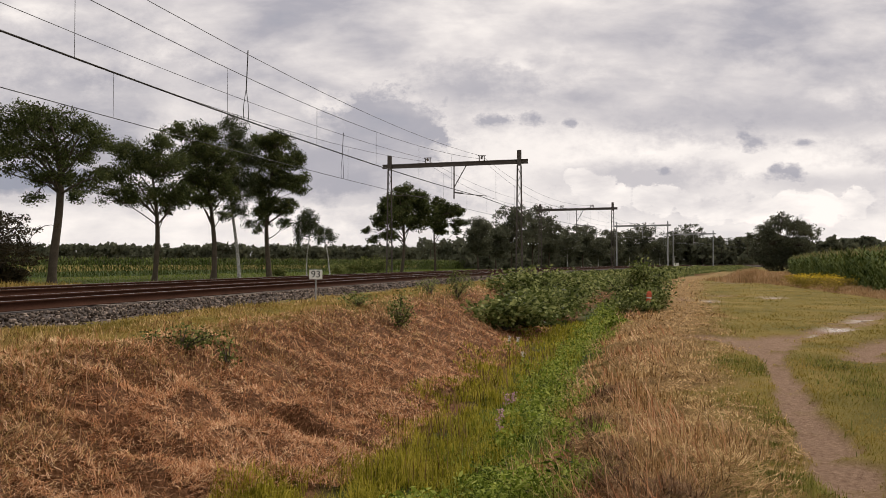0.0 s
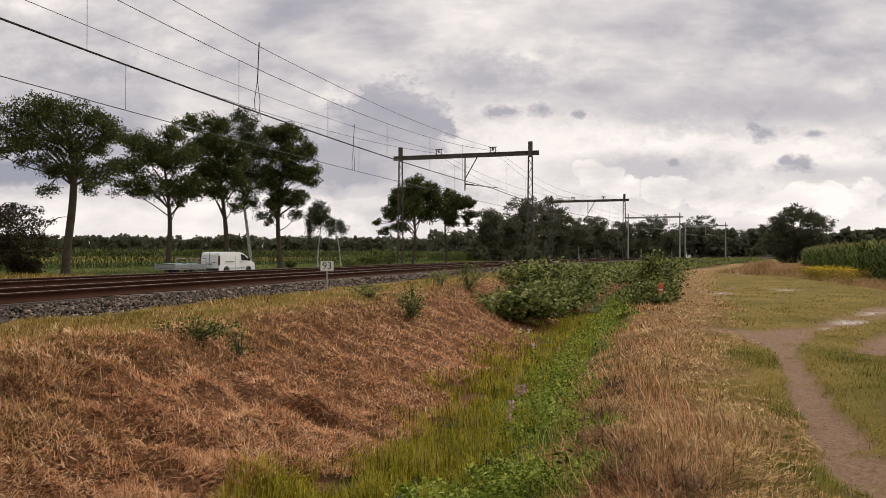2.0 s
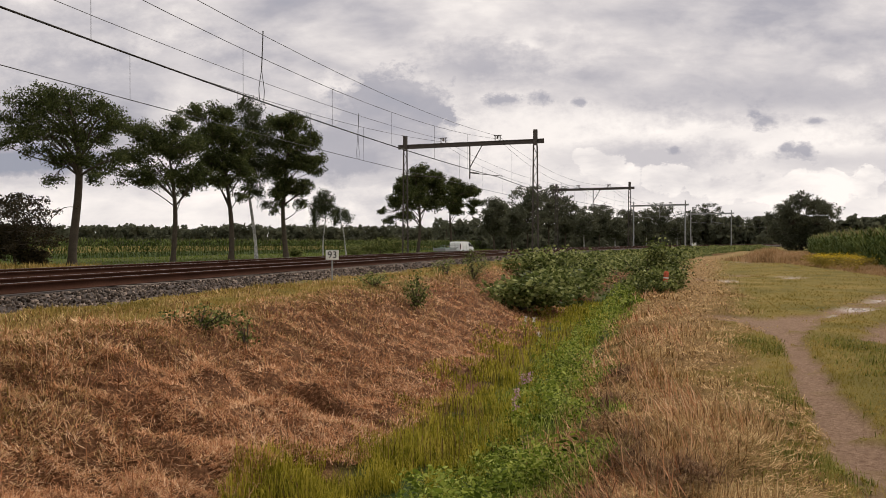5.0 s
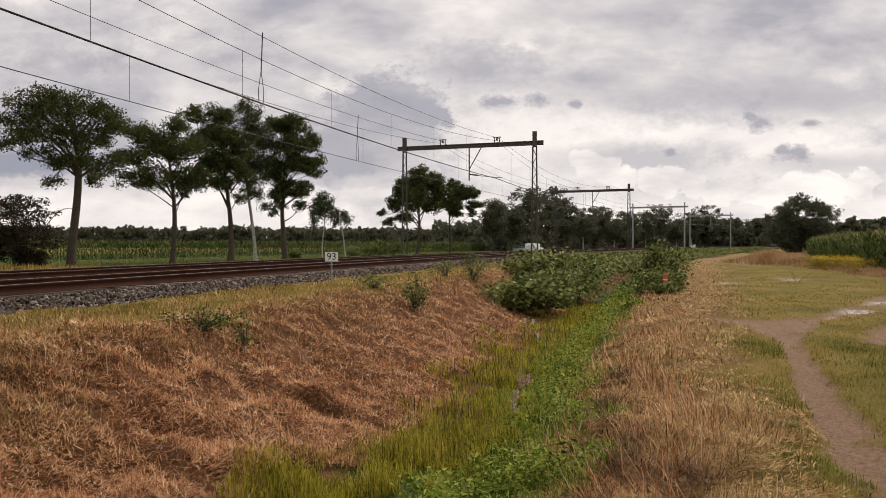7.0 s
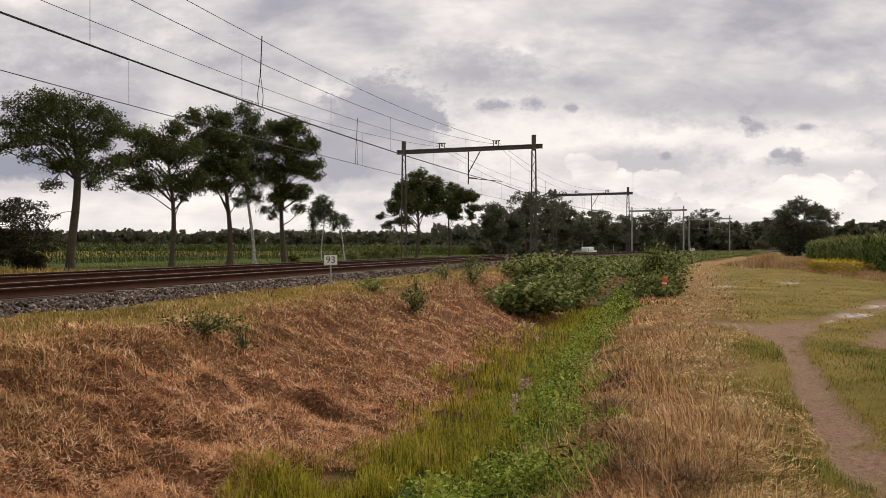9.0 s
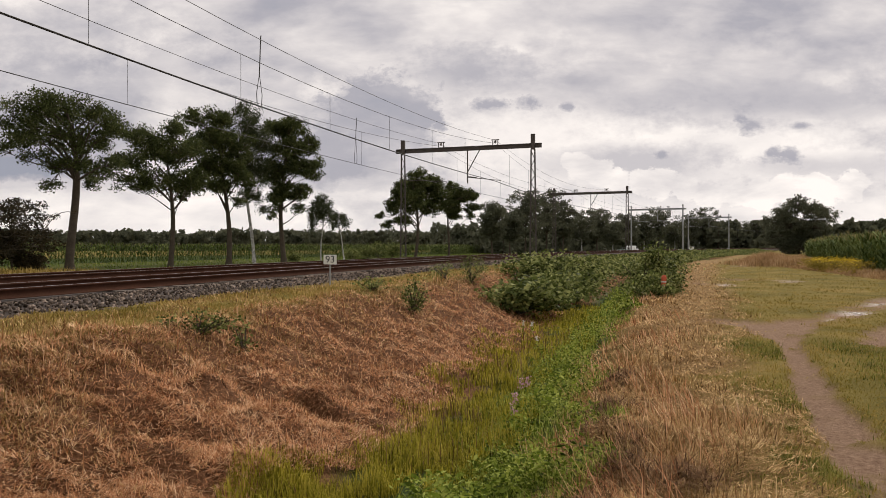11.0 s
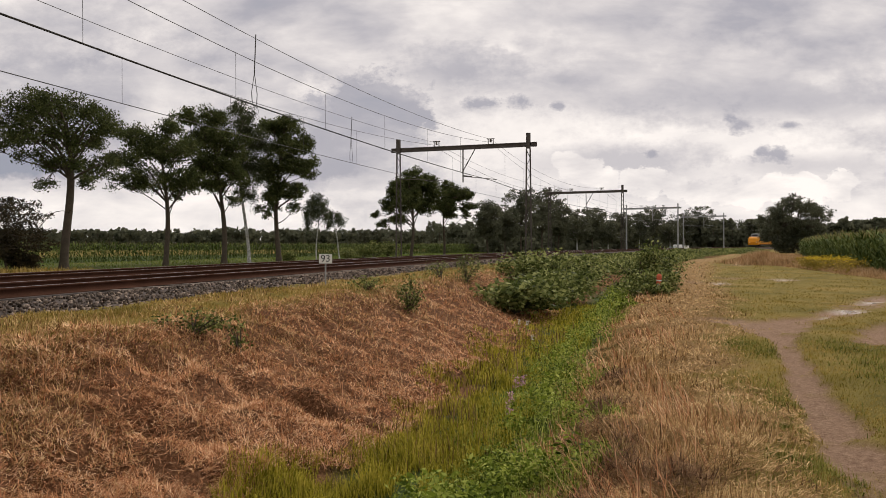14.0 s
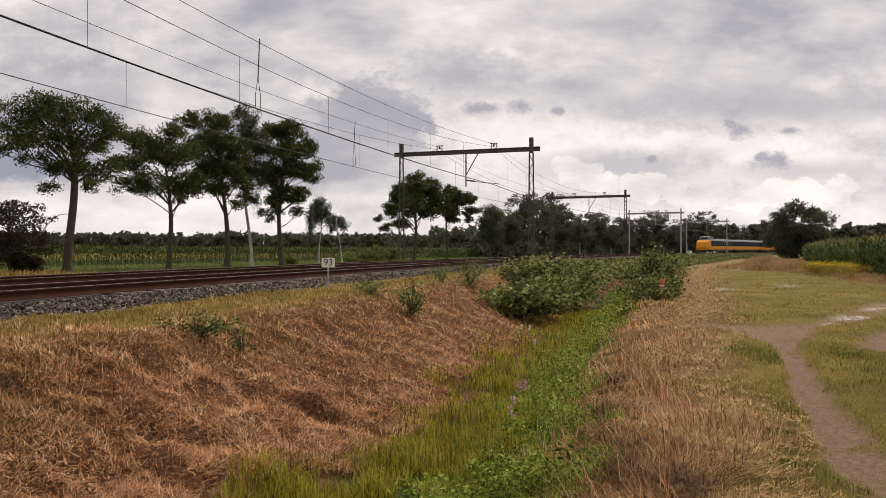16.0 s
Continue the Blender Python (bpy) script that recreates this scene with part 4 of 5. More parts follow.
    gx, gy = ARC_O.x - (RAD - dd) * np.cos(a), ARC_O.y + (RAD - dd) * np.sin(a)
    turf("russet_grass", gx, gy, rng.uniform(0.15, 0.62, m) * np.clip((dd - lo + 0.4) / 1.6, 0.25, 1) * (0.6 + 0.6 * vnoise(gx, gy, 1.5, 32)), rng.uniform(0.006, 0.014, m), np.radians(np.abs(rng.normal(18, 13, m))), rng.normal(0.5, 0.4, m),
         M_REDGRASS, "tall russet flowering grass before the maize field")
    m = 9000
    gx, gy = 27.8 + rng.normal(0, 1.0, m), 63 + rng.normal(0, 2.6, m)
    hh = 1.0 * np.exp(-(((gx - 27.4) / 2.0) ** 2 + ((gy - 63) / 4.5) ** 2))
    turf("russet_grass_mound", gx, gy, rng.uniform(0.7, 1.1, m) * (0.3 + hh), rng.uniform(0.014, 0.03, m), np.radians(np.abs(rng.normal(18, 14, m))), rng.normal(0.5, 0.4, m),
         M_REDGRASS, "dense mound of tall russet grass beside the path")


build_grass()


def leaf_stuff(name, C, size, material, label, category, flat=0.0, droop=0.0, aspect=0.55):
    V, Q = leaves_np(C, size, aspect, droop, flat)
    return tagged(put(name, mesh_np(name, V, [Q]), material), label, category, kind="stuff")


def build_herbs():
    # nettles and docks on the right slope of the ditch: many plants, leaves in tiers
    x, y, s, d = scatter(90000, 3.4, 40)
    k = (d > np.interp(y, [5, 7, 9, 18], [11.0, 11.2, 11.3, 10.85])) & (d < 12.2) & (vnoise(x, y, 0.30, 44) > 0.34)
    x, y, d = x[k], y[k], d[k]
    hump = (0.25 + 0.75 * vnoise(x, y, 0.6, 41)) * np.clip((vnoise(x, y, 0.30, 44) - 0.3) * 2.6, 0.10, 1.15) * np.clip((12.2 - d) / 0.3, 0.3, 1)
    x, y, hump = (np.repeat(q, 5) for q in (x, y, hump))
    n = len(x)
    z = ground_z(x, y) + 0.03 + rng.uniform(0, 1, n) ** 0.6 * 0.60 * hump
    C = np.stack([x + rng.normal(0, 0.035, n), y + rng.normal(0, 0.035, n), z], -1)
    leaf_stuff("nettles", C, np.maximum(rng.uniform(0.024, 0.062, n) * np.where(rng.uniform(0, 1, n) < 0.08, 1.9, 1.0), y * 0.0032), M_NETTLE, "lush green nettles and weeds in the ditch", "weeds", 0.45, 0.15, 0.42)
    # scrub along the ditch further on
    m = 40000
    ss, dd = rng.uniform(-4, 150, m), rng.uniform(6.6, 12.4, m)
    a = D0 + ss / RAD
    x, y = ARC_O.x - (RAD - dd) * np.cos(a), ARC_O.y + (RAD - dd) * np.sin(a)
    top = np.interp(dd, [6.6, 8, 11, 12.4], [0.2, 0.5, 1.0, 0.35]) * (0.55 + 0.8 * vnoise(x, y, 3.0, 43)) + np.interp(dd, [6.6, 9.5, 12], [0, 0.6, 0.1])
    z = ground_z(x, y) + top * rng.uniform(0.25, 1.0, m) ** 0.6
    C = np.stack([x, y, z], -1)
    leaf_stuff("ditch_scrub", C, rng.uniform(0.14, 0.32, m), M_BUSH, "dense dark green scrub filling the ditch", "scrub", 0.4)
    # flowers
    m = 150
    ss, dd = rng.normal(8.5, 3.6, m), rng.uniform(21.6, 24.4, m)
    a = D0 + ss / RAD
    x, y = ARC_O.x - (RAD - dd) * np.cos(a), ARC_O.y + (RAD - dd) * np.sin(a)
    x, y = np.repeat(x, 9), np.repeat(y, 9)
    n = len(x)
    C = np.stack([x + rng.normal(0, 0.16, n), y + rng.normal(0, 0.16, n), ground_z(x, y) + rng.normal(0.66, 0.12, n)], -1)
    leaf_stuff("yellow_flowers", C, rng.uniform(0.05, 0.10, n), M_YELLOW, "yellow flowering weeds along the maize", "flowers", 0.5, aspect=0.9)
    n = 6000
    i = rng.integers(0, len(x), n)
    C = np.stack([x[i] + rng.normal(0, 0.2, n), y[i] + rng.normal(0, 0.2, n), ground_z(x[i], y[i]) + rng.uniform(0.05, 0.66, n)], -1)
    leaf_stuff("flower_foliage", C, rng.uniform(0.10, 0.2, n), M_TURF, "green foliage under the yellow flowers", "flowers", 0.1)


build_herbs()


def build_flower(name, x, y, h, material, label):
    """A single tall stem with leaves and a spike of blossom."""
    root = empty(name, pose(x, y, float(ground_z(np.array([x]), np.array([y]))[0]) - 0.02), label=label, category="flower")
    part("stem", rod(bmesh.new(), (0, 0, 0), (0.03, 0, h), 0.006, 0.003, 5), M_NETTLE, root)
    n = 60
    C = np.stack([rng.normal(0.03, 0.02, n), rng.normal(0, 0.02, n), rng.uniform(h * 0.78, h * 1.05, n)], -1)
    V, Q = leaves_np(C, rng.uniform(0.014, 0.03, n), 0.8)
    put("blossom", mesh_np("blossom", V, [Q]), material, root)
    n = 24
    C = np.stack([rng.normal(0.015, 0.04, n), rng.normal(0, 0.04, n), rng.uniform(h * 0.2, h * 0.75, n)], -1)
    V, Q = leaves_np(C, rng.uniform(0.05, 0.10, n), 0.35)
    tagged(put("leaf_cluster", mesh_np("leaf_cluster", V, [Q]), M_NETTLE, root), kind="stuff")


for fx, fy, fh in ((0.95, 9.3, 0.55), (1.05, 9.5, 0.5), (0.85, 9.0, 0.42), (0.75, 8.2, 0.45)):
    build_flower("loosestrife", fx, fy, fh, M_PURPLE, "tall purple-pink loosestrife in the ditch grass")
for fx, fy, fh in ((2.0, 18.6, 0.5), (2.25, 19.0, 0.45), (2.05, 16.4, 0.4)):
    build_flower("white_flower", fx, fy, fh, M_WHITEBLOOM, "small white wild flower on the ditch edge")


def build_bush(x, y, w, dp, h, n, size, material, label, name="bush", stems=7, flat=0.35):
    """Stems from one root and leaves in lumps on their ends."""
    z = float(ground_z(np.array([x]), np.array([y]))[0])
    root = empty(name, pose(x, y, z - 0.03), label=label, category="bush")
    paths, tips = [], []
    for i in range(stems):
        a, r = rng.uniform(0, 6.28), rng.uniform(0.35, 1.0)
        tip = np.array([math.cos(a) * r * w / 2, math.sin(a) * r * dp / 2, h * (1.02 - 0.45 * r * r) * rng.uniform(0.75, 1.0)])
        t = np.linspace(0, 1, 5)[:, None]
        paths.append((t * tip * np.array([1, 1, 0]) * t ** 0.3 + np.array([0, 0, 1]) * tip[2] * t, np.linspace(0.018, 0.006, 5) * max(1, h)))
        tips += [tip, tip * 0.75 + rng.normal(0, 0.12, 3) * h, tip * 0.5 + rng.normal(0, 0.12, 3) * h]
    for path in paths:
        V, Q = tubes_np([path], 5)
        put("stem", mesh_np("stem", V, [Q]), M_BARK, root)
    tips = np.array(tips)
    c = tips[rng.integers(0, len(tips), n)] + rng.normal(0, 1, (n, 3)) * np.array([w, dp, h]) * 0.105
    c[:, 2] = np.clip(c[:, 2], 0.03, None)
    V, Q = leaves_np(c, rng.uniform(0.6, 1.3, n) * size, 0.6, 0.1, flat)
    put("foliage", mesh_np("foliage", V, [Q]), material, root)
    return root


for bx, by, bw, bd, bh, bn in ((2.35, 22.6, 2.3, 2.2, 1.05, 2600), (3.3, 25.0, 2.6, 2.6, 1.12, 2600), (4.3, 27.8, 2.8, 3.0, 1.25, 2400), (3.6, 30.0, 2.6, 3.0, 1.3, 2000),
                           (5.6, 31.2, 2.8, 3.2, 1.45, 2000), (6.4, 35.5, 3.2, 3.6, 1.5, 2000), (7.8, 40.0, 3.4, 4.0, 1.6, 1800), (6.0, 37.5, 3.0, 3.6, 1.2, 1600)):
    build_bush(bx, by, bw, bd, bh, bn, 0.17, M_BUSH, "broad dark green large-leaved bush filling the ditch", stems=14, flat=0.5)
for bx, by, bw, bh, bn in ((7.15, 24.5, 0.9, 0.45, 600), (6.95, 25.6, 1.5, 0.95, 1300), (8.0, 26.0, 1.5, 0.9, 1100), (7.9, 29.5, 1.9, 1.75, 1500), (9.4, 31.0, 2.2, 1.5, 1500), (10.6, 36.0, 2.4, 1.4, 1200)):
    build_bush(bx, by, bw, bw, bh, bn, 0.12, M_BUSH, "dark green bramble bush beside the path", stems=10)
build_bush(8.45, 29.2, 1.0, 0.9, 1.75, 1000, 0.13, M_BUSH, "tall fresh green elder shoot above the scrub", stems=10, flat=0.2)
build_bush(4.9, 21.0, 1.3, 1.1, 0.55, 900, 0.07, M_NETTLE, "low green weed clump on the ditch edge")
build_bush(-3.16, 9.75, 0.95, 0.5, 0.34, 700, 0.05, M_BUSH, "small green bramble on the dry bank", stems=9)
build_bush(-2.6, 9.9, 0.4, 0.3, 0.45, 180, 0.05, M_BUSH, "thin green weed on the dry bank", "weed", 5)
for bx, by, bw, bh, bn in ((-0.62, 16.6, 0.62, 0.85, 800), (0.95, 24.2, 1.1, 0.95, 1200), (0.1, 23.5, 1.0, 0.6, 500), (-1.6, 17.4, 0.8, 0.35, 400)):
    build_bush(bx, by, bw, bw, bh, bn, 0.06, M_BUSH, "scraggly dark green weed on the verge", "weed", 9, 0.1)


# ---- trees ----
def build_tree(name, x, y, h, clear, wide, seed, leaf, bark, label, n_leaf=11000, lsize=0.26, trunk=0.26, lean=(0.0, 0.0), droop=0.0, flat_top=0.0, spread=1.0):
    """Tapered trunk, limbs and twigs grown to their tips, and leaf clumps hung on them."""
    r = np.random.default_rng(seed)
    z0 = float(ground_z(np.array([x]), np.array([y]))[0]) - 0.1
    root = empty(name, pose(x, y, z0), label=label, category="tree")
    paths, tips = [], []

    def grow(p, q, r0, r1, bend, k=7):
        t = np.linspace(0, 1, k)[:, None]
        mid = r.normal(0, bend, 3) * np.linalg.norm(q - p)
        pts = p + (q - p) * t + np.sin(t * np.pi) * mid
        paths.append((pts, np.linspace(r0, r1, k)))
        return pts
    top = h - spread * 0.5
    stem = grow(np.array([0.0, 0, 0]), np.array([lean[0], lean[1], clear + 0.72 * (top - clear)]), trunk, trunk * 0.25, 0.025, 14)
    n_limb = 40
    for i in range(n_limb):
        f = (i + r.uniform(0.1, 0.9)) / n_limb
        e = max(0.0, 1 - abs((f - 0.42 - 0.25 * flat_top) / (0.58 + 0.25 * flat_top * (f < 0.6))) ** 2.3) ** 0.5
        a = i * 2.4 + r.uniform(-0.4, 0.4)
        reach = wide / 2 * (0.25 + 0.75 * e) * (r.uniform(0.72, 1.0) if i % 3 else r.uniform(0.1, 0.6)) - spread * 0.3
        tip = np.array([lean[0] + math.cos(a) * reach, lean[1] + math.sin(a) * reach, clear + 0.3 * spread + f * (top - clear)])
        zb = clear * 0.82 + (tip[2] - clear) * 0.55
        k = int(np.argmin(np.abs(stem[:, 2] - zb)))
        base = stem[k]
        lp = grow(base, tip, max(0.03, trunk * (0.40 - 0.25 * f)), 0.025, 0.09)
        tips.append(tip)
        for j in range(3):
            b0 = lp[r.integers(2, 7)]
            t2 = b0 + np.append(r.normal(0, 0.11, 2) * wide, r.uniform(-0.05, 0.08) * (h - clear))
            t2[2] = min(t2[2], top)
            grow(b0, t2, 0.035, 0.012, 0.1, 4)
            tips.append(t2)
    V, Q = tubes_np(paths, 4)
    me = mesh_np("trunk", V, [Q])
    me.polygons.foreach_set("use_smooth", np.ones(len(me.polygons), bool))
    put("trunk", me, bark, root)
    tips = np.array(tips)
    rad = r.uniform(0.45, 1.15, len(tips)) * spread
    i = r.choice(len(tips), n_leaf, p=rad ** 2 / (rad ** 2).sum())
    u = r.normal(0, 1, (n_leaf, 3))
    u /= np.linalg.norm(u, axis=1)[:, None]
    C = tips[i] + u * (rad[i] * r.uniform(0.15, 1, n_leaf) ** 0.6)[:, None] * np.array([1.1, 1.1, 0.72])
    if droop:
        C[:, 2] -= r.uniform(0, 1, n_leaf) ** 2 * droop * 1.6
    V, Q = leaves_np(C, r.uniform(0.6, 1.4, n_leaf) * lsize, 0.6, 0.3 if droop else 0.0)
    put("crown", mesh_np("crown", V, [Q]), leaf, root)
    return root


def build_bough_tree(name, x, y, masses, fork, seed, leaf, bark, label, n_leaf, lsize, trunk, lean=0.0, droop=0.0, sway=0.02):
    """Trunk with boughs; every bough (across, height, half width, half height) carries twigs and leaf clumps."""
    r = np.random.default_rng(seed)
    z0 = float(ground_z(np.array([x]), np.array([y]))[0]) - 0.1
    root = empty(name, pose(x, y, z0, 0, 0, math.degrees(math.atan2(-x, y))), label=label, category="tree")
    paths, ends, size = [], [], []

    def grow(p, q, r0, r1, bend, rise=0.0, k=7):
        t = np.linspace(0, 1, k)[:, None]
        mid = r.normal(0, bend, 3) * np.linalg.norm(q - p) + np.array([0, 0, rise])
        pts = p + (q - p) * t + np.sin(t * np.pi) * mid
        paths.append((pts, np.linspace(r0, r1, k)))
        return pts
    top = max(m[1] for m in masses)
    half = max(abs(m[0]) + m[2] for m in masses)
    t = np.linspace(0, 1, 16)
    h = fork + 0.80 * (top - fork)
    stem = np.stack([lean * t + sway * h * np.sin(t * 5.0 + seed), sway * h * np.sin(t * 4.0), h * t], -1)
    stem[:, :2] -= stem[0, :2]
    taper = np.interp(stem[:, 2], [0, 0.4, fork, h], [trunk * 1.45, trunk * 1.05, trunk * 0.85, trunk * 0.14])
    paths.append((stem, taper))
    full = []
    for cx, cz, rx, rz in masses:
        room = 0.75 * math.sqrt(max(0.06, 1 - (cx / half) ** 2)) * half
        dy = r.uniform(-1, 1) * room * 0.6
        full.append((cx, dy, cz, rx, rz))
        if rx > 1.0:
            full.append((cx * 0.85 + r.normal(0, 0.3), -math.copysign(room * r.uniform(0.45, 0.9), dy), cz - 0.1 + r.normal(0, 0.25), rx * 0.9, rz * 0.9))
    for cx, cy, cz, rx, rz in full:
        c = np.array([cx, cy, cz])
        zb = max(fork * r.uniform(0.9, 1.08), min(cz - 0.9 * math.hypot(cx, cy), h * 0.95)) if cz > fork else fork
        base = stem[int(np.argmin(np.abs(stem[:, 2] - zb)))]
        limb = grow(base, c, max(0.04, trunk * 0.36 * min(1, rx / 1.5)), 0.025, 0.10, 0.12 * np.linalg.norm(c - base) * (1 if cz > zb + 1 else 2))
        count = max(6, int(6 * rx * rz) + 5)
        for j in range(count):
            u = r.normal(size=3)
            u /= np.linalg.norm(u)
            e = c + u * np.array([rx, (rx + rz) / 2, rz]) * r.uniform(0.45, 0.98)
            grow(limb[r.integers(4, 7)], e, 0.028, 0.008, 0.08, k=3)
            ends.append(e)
            size.append(r.uniform(0.34, 0.85) * (0.6 + 0.32 * min(rx, 1.8)))
    V, Q = tubes_np(paths[:1], 10)
    V2, Q2 = tubes_np(paths[1:], 4)
    V, Q = np.concatenate([V, V2]), np.concatenate([Q, Q2 + len(V)])
    me = mesh_np("trunk", V, [Q])
    me.polygons.foreach_set("use_smooth", np.ones(len(me.polygons), bool))
    put("trunk", me, bark, root)
    ends, size = np.array(ends), np.array(size)
    i = r.choice(len(ends), n_leaf, p=size ** 1.7 / (size ** 1.7).sum())
    u = r.normal(size=(n_leaf, 3))
    u /= np.linalg.norm(u, axis=1)[:, None]
    C = ends[i] + u * (size[i] * r.uniform(0.05, 1.1, n_leaf) ** 0.7)[:, None] * np.array([1.15, 1.15, 0.75])
    if droop:
        C[:, 2] -= r.uniform(0, 1, n_leaf) ** 2 * droop
    V, Q = leaves_np(C, r.uniform(0.6, 1.4, n_leaf) * lsize, 0.6, 0.5 if droop else 0.1)
    put("crown", mesh_np("crown", V, [Q]), leaf, root)
    return root


OAK = "tall roadside oak with a dark green broken crown"
p = at(0.4, -34)
build_bough_tree("oak_tree", p.x, p.y, [(-4.0, 12.2, 1.7, 1.2), (-2.4, 13.5, 1.6, 1.0), (-0.3, 13.3, 1.8, 1.2), (1.8, 13.0, 1.6, 1.1), (3.6, 12.1, 1.2, 0.9), (-3.0, 10.9, 1.7, 0.8), (-4.7, 9.7, 0.7, 0.7), (-3.0, 9.3, 0.6, 0.4), (-0.6, 11.0, 1.5, 1.3), (1.8, 10.8, 1.8, 1.3), (-1.2, 8.9, 1.1, 0.9), (1.1, 8.9, 1.4, 1.0), (-1.4, 7.1, 0.7, 0.5), (3.0, 8.8, 1.2, 0.9), (1.8, 7.1, 0.6, 0.6)],
                 7.6, 11, M_LEAF, M_BARK, "tall roadside oak with dark umbrella crown and long trunk", 36000, 0.165, 0.34, 0.1)
p = at(11.9, -34)
build_bough_tree("oak_tree", p.x, p.y, [(-3.4, 12.7, 1.5, 1.1), (-1.5, 11.7, 1.8, 1.4), (0.4, 13.4, 1.3, 1.1), (0.4, 11.0, 2.0, 1.4), (2.4, 11.7, 1.2, 1.2), (-3.9, 10.1, 1.4, 1.2), (-4.0, 8.0, 1.0, 0.9), (-1.8, 8.3, 2.1, 1.1), (1.0, 8.4, 1.9, 1.0), (2.7, 8.8, 1.2, 0.8), (1.0, 6.9, 0.8, 0.4)],
                 5.2, 12, M_LEAF, M_BARK, OAK, 33000, 0.185, 0.25, -0.3)
p = at(20.5, -34)
build_bough_tree("oak_tree", p.x, p.y, [(-3.4, 15.6, 1.3, 0.9), (-1.0, 15.9, 1.7, 1.1), (-2.3, 13.4, 1.7, 1.5), (-0.1, 13.6, 1.7, 1.7), (-0.4, 10.9, 2.1, 1.5), (-2.8, 10.4, 1.6, 1.2), (-1.3, 8.7, 1.5, 0.9), (1.5, 12.6, 1.5, 1.7), (1.5, 9.7, 1.5, 1.3), (1.2, 7.1, 1.0, 0.9), (-3.7, 8.9, 1.1, 0.7)],
                 4.4, 13, M_LEAF, M_BARK, "tall roadside oak with dark crown and forked trunk", 36000, 0.20, 0.30, -0.3)
p = at(25.5, -34.5)
build_bough_tree("birch_tree", p.x, p.y, [(-1.4, 18.3, 1.2, 0.8), (-0.1, 17.2, 1.0, 0.9), (-0.7, 15.6, 1.7, 1.3), (0.6, 14.1, 1.7, 1.6), (-0.1, 11.8, 1.8, 1.4), (0.9, 10.2, 1.4, 1.3), (-0.2, 8.2, 1.1, 1.2), (1.0, 6.3, 0.6, 0.6)],
                 7.0, 14, M_BIRCHLEAF, M_BIRCH, "tall silver birch with white bark and grey-green crown", 22000, 0.17, 0.19, -0.6, 0.5)
p = at(30.5, -34)
build_bough_tree("oak_tree", p.x, p.y, [(-0.8, 16.4, 1.8, 1.1), (1.2, 16.1, 1.8, 1.2), (2.9, 14.4, 1.4, 1.2), (4.1, 12.3, 0.8, 1.1), (3.8, 10.9, 0.8, 0.6), (0.5, 13.7, 2.3, 1.6), (1.9, 11.6, 2.2, 1.4), (-0.8, 11.3, 1.9, 1.8), (2.3, 8.8, 1.6, 1.2), (-0.8, 8.1, 1.2, 1.4), (-1.5, 6.0, 0.5, 0.6), (1.6, 6.6, 0.9, 0.7), (-0.1, 9.2, 1.4, 1.2)],
                 4.2, 15, M_LEAF, M_BARK, OAK, 40000, 0.215, 0.32, 0.2)
p = at(38.5, -34)
build_bough_tree("birch_tree", p.x, p.y, [(-0.7, 7.0, 1.1, 1.5), (0.4, 8.3, 1.0, 1.0), (1.0, 6.7, 0.7, 1.3), (-1.2, 5.2, 0.5, 0.6)],
                 5.0, 16, M_BIRCHLEAF, M_BIRCH, "small drooping birch among the roadside trees", 7000, 0.18, 0.09, 0.3, 1.2)
p = at(44.2, -34)
build_bough_tree("birch_tree", p.x, p.y, [(-0.9, 6.2, 0.9, 0.9), (-0.2, 5.7, 0.8, 0.9), (-1.3, 5.0, 0.5, 0.6)],
                 3.6, 17, M_BIRCHLEAF, M_BIRCH, "thin leaning young birch with a white trunk", 2600, 0.18, 0.09, -1.1, 0.6)
ROUND_OAK = "round dark green roadside oak beside the maize"
p = at(65.0, -34)
build_bough_tree("oak_tree", p.x, p.y, [(-2.3, 11.4, 1.9, 1.7), (0.5, 13.1, 2.4, 1.5), (-3.7, 8.6, 1.7, 1.5), (-0.5, 9.5, 2.6, 2.1), (-5.6, 7.2, 0.8, 0.7), (-4.7, 5.8, 1.0, 0.7), (-2.3, 6.5, 1.3, 1.0)],
                 4.6, 18, M_LEAF, M_BARK, ROUND_OAK, 24000, 0.26, 0.24)
p = at(68.5, -36)
build_bough_tree("oak_tree", p.x, p.y, [(3.1, 12.7, 2.1, 1.7), (4.3, 10.8, 1.7, 1.7), (2.4, 8.8, 2.1, 1.7), (1.0, 11.7, 1.9, 1.5), (-1.0, 12.4, 1.8, 1.5)],
                 4.8, 19, M_LEAF, M_BARK, ROUND_OAK, 18000, 0.27, 0.26, 0.8)
p = at(77.0, -34)
build_bough_tree("oak_tree", p.x, p.y, [(0.5, 12.6, 1.5, 1.2), (2.0, 11.3, 2.0, 1.6), (4.1, 11.3, 1.3, 1.2), (4.6, 9.3, 1.1, 0.8), (0.5, 9.3, 1.8, 1.6), (3.8, 7.6, 0.7, 0.7), (1.0, 7.3, 1.1, 0.8)],
                 4.6, 20, M_LEAF, M_BARK, "dark green roadside oak leaning away from its neighbours", 17000, 0.28, 0.22, 0.4)
far_specs = ((97.5, 11.3, 6.2), (106.0, 10.1, 6.2), (113.5, 14.6, 8.8), (125.0, 15.6, 10.0), (134.0, 13.5, 7.0), (146.0, 11.6, 9.0), (156.0, 12.4, 8.6), (166.5, 9.2, 8.0), (176.0, 11.9, 7.6), (188.5, 12.3, 6.6), (199.0, 14.7, 10.0), (212.0, 10.5, 9.0), (224.0, 13.2, 8.6), (234.5, 16.0, 13.0), (247.0, 11.0, 10.0), (260.5, 11.3, 14.5), (277.0, 12.2, 13.0))
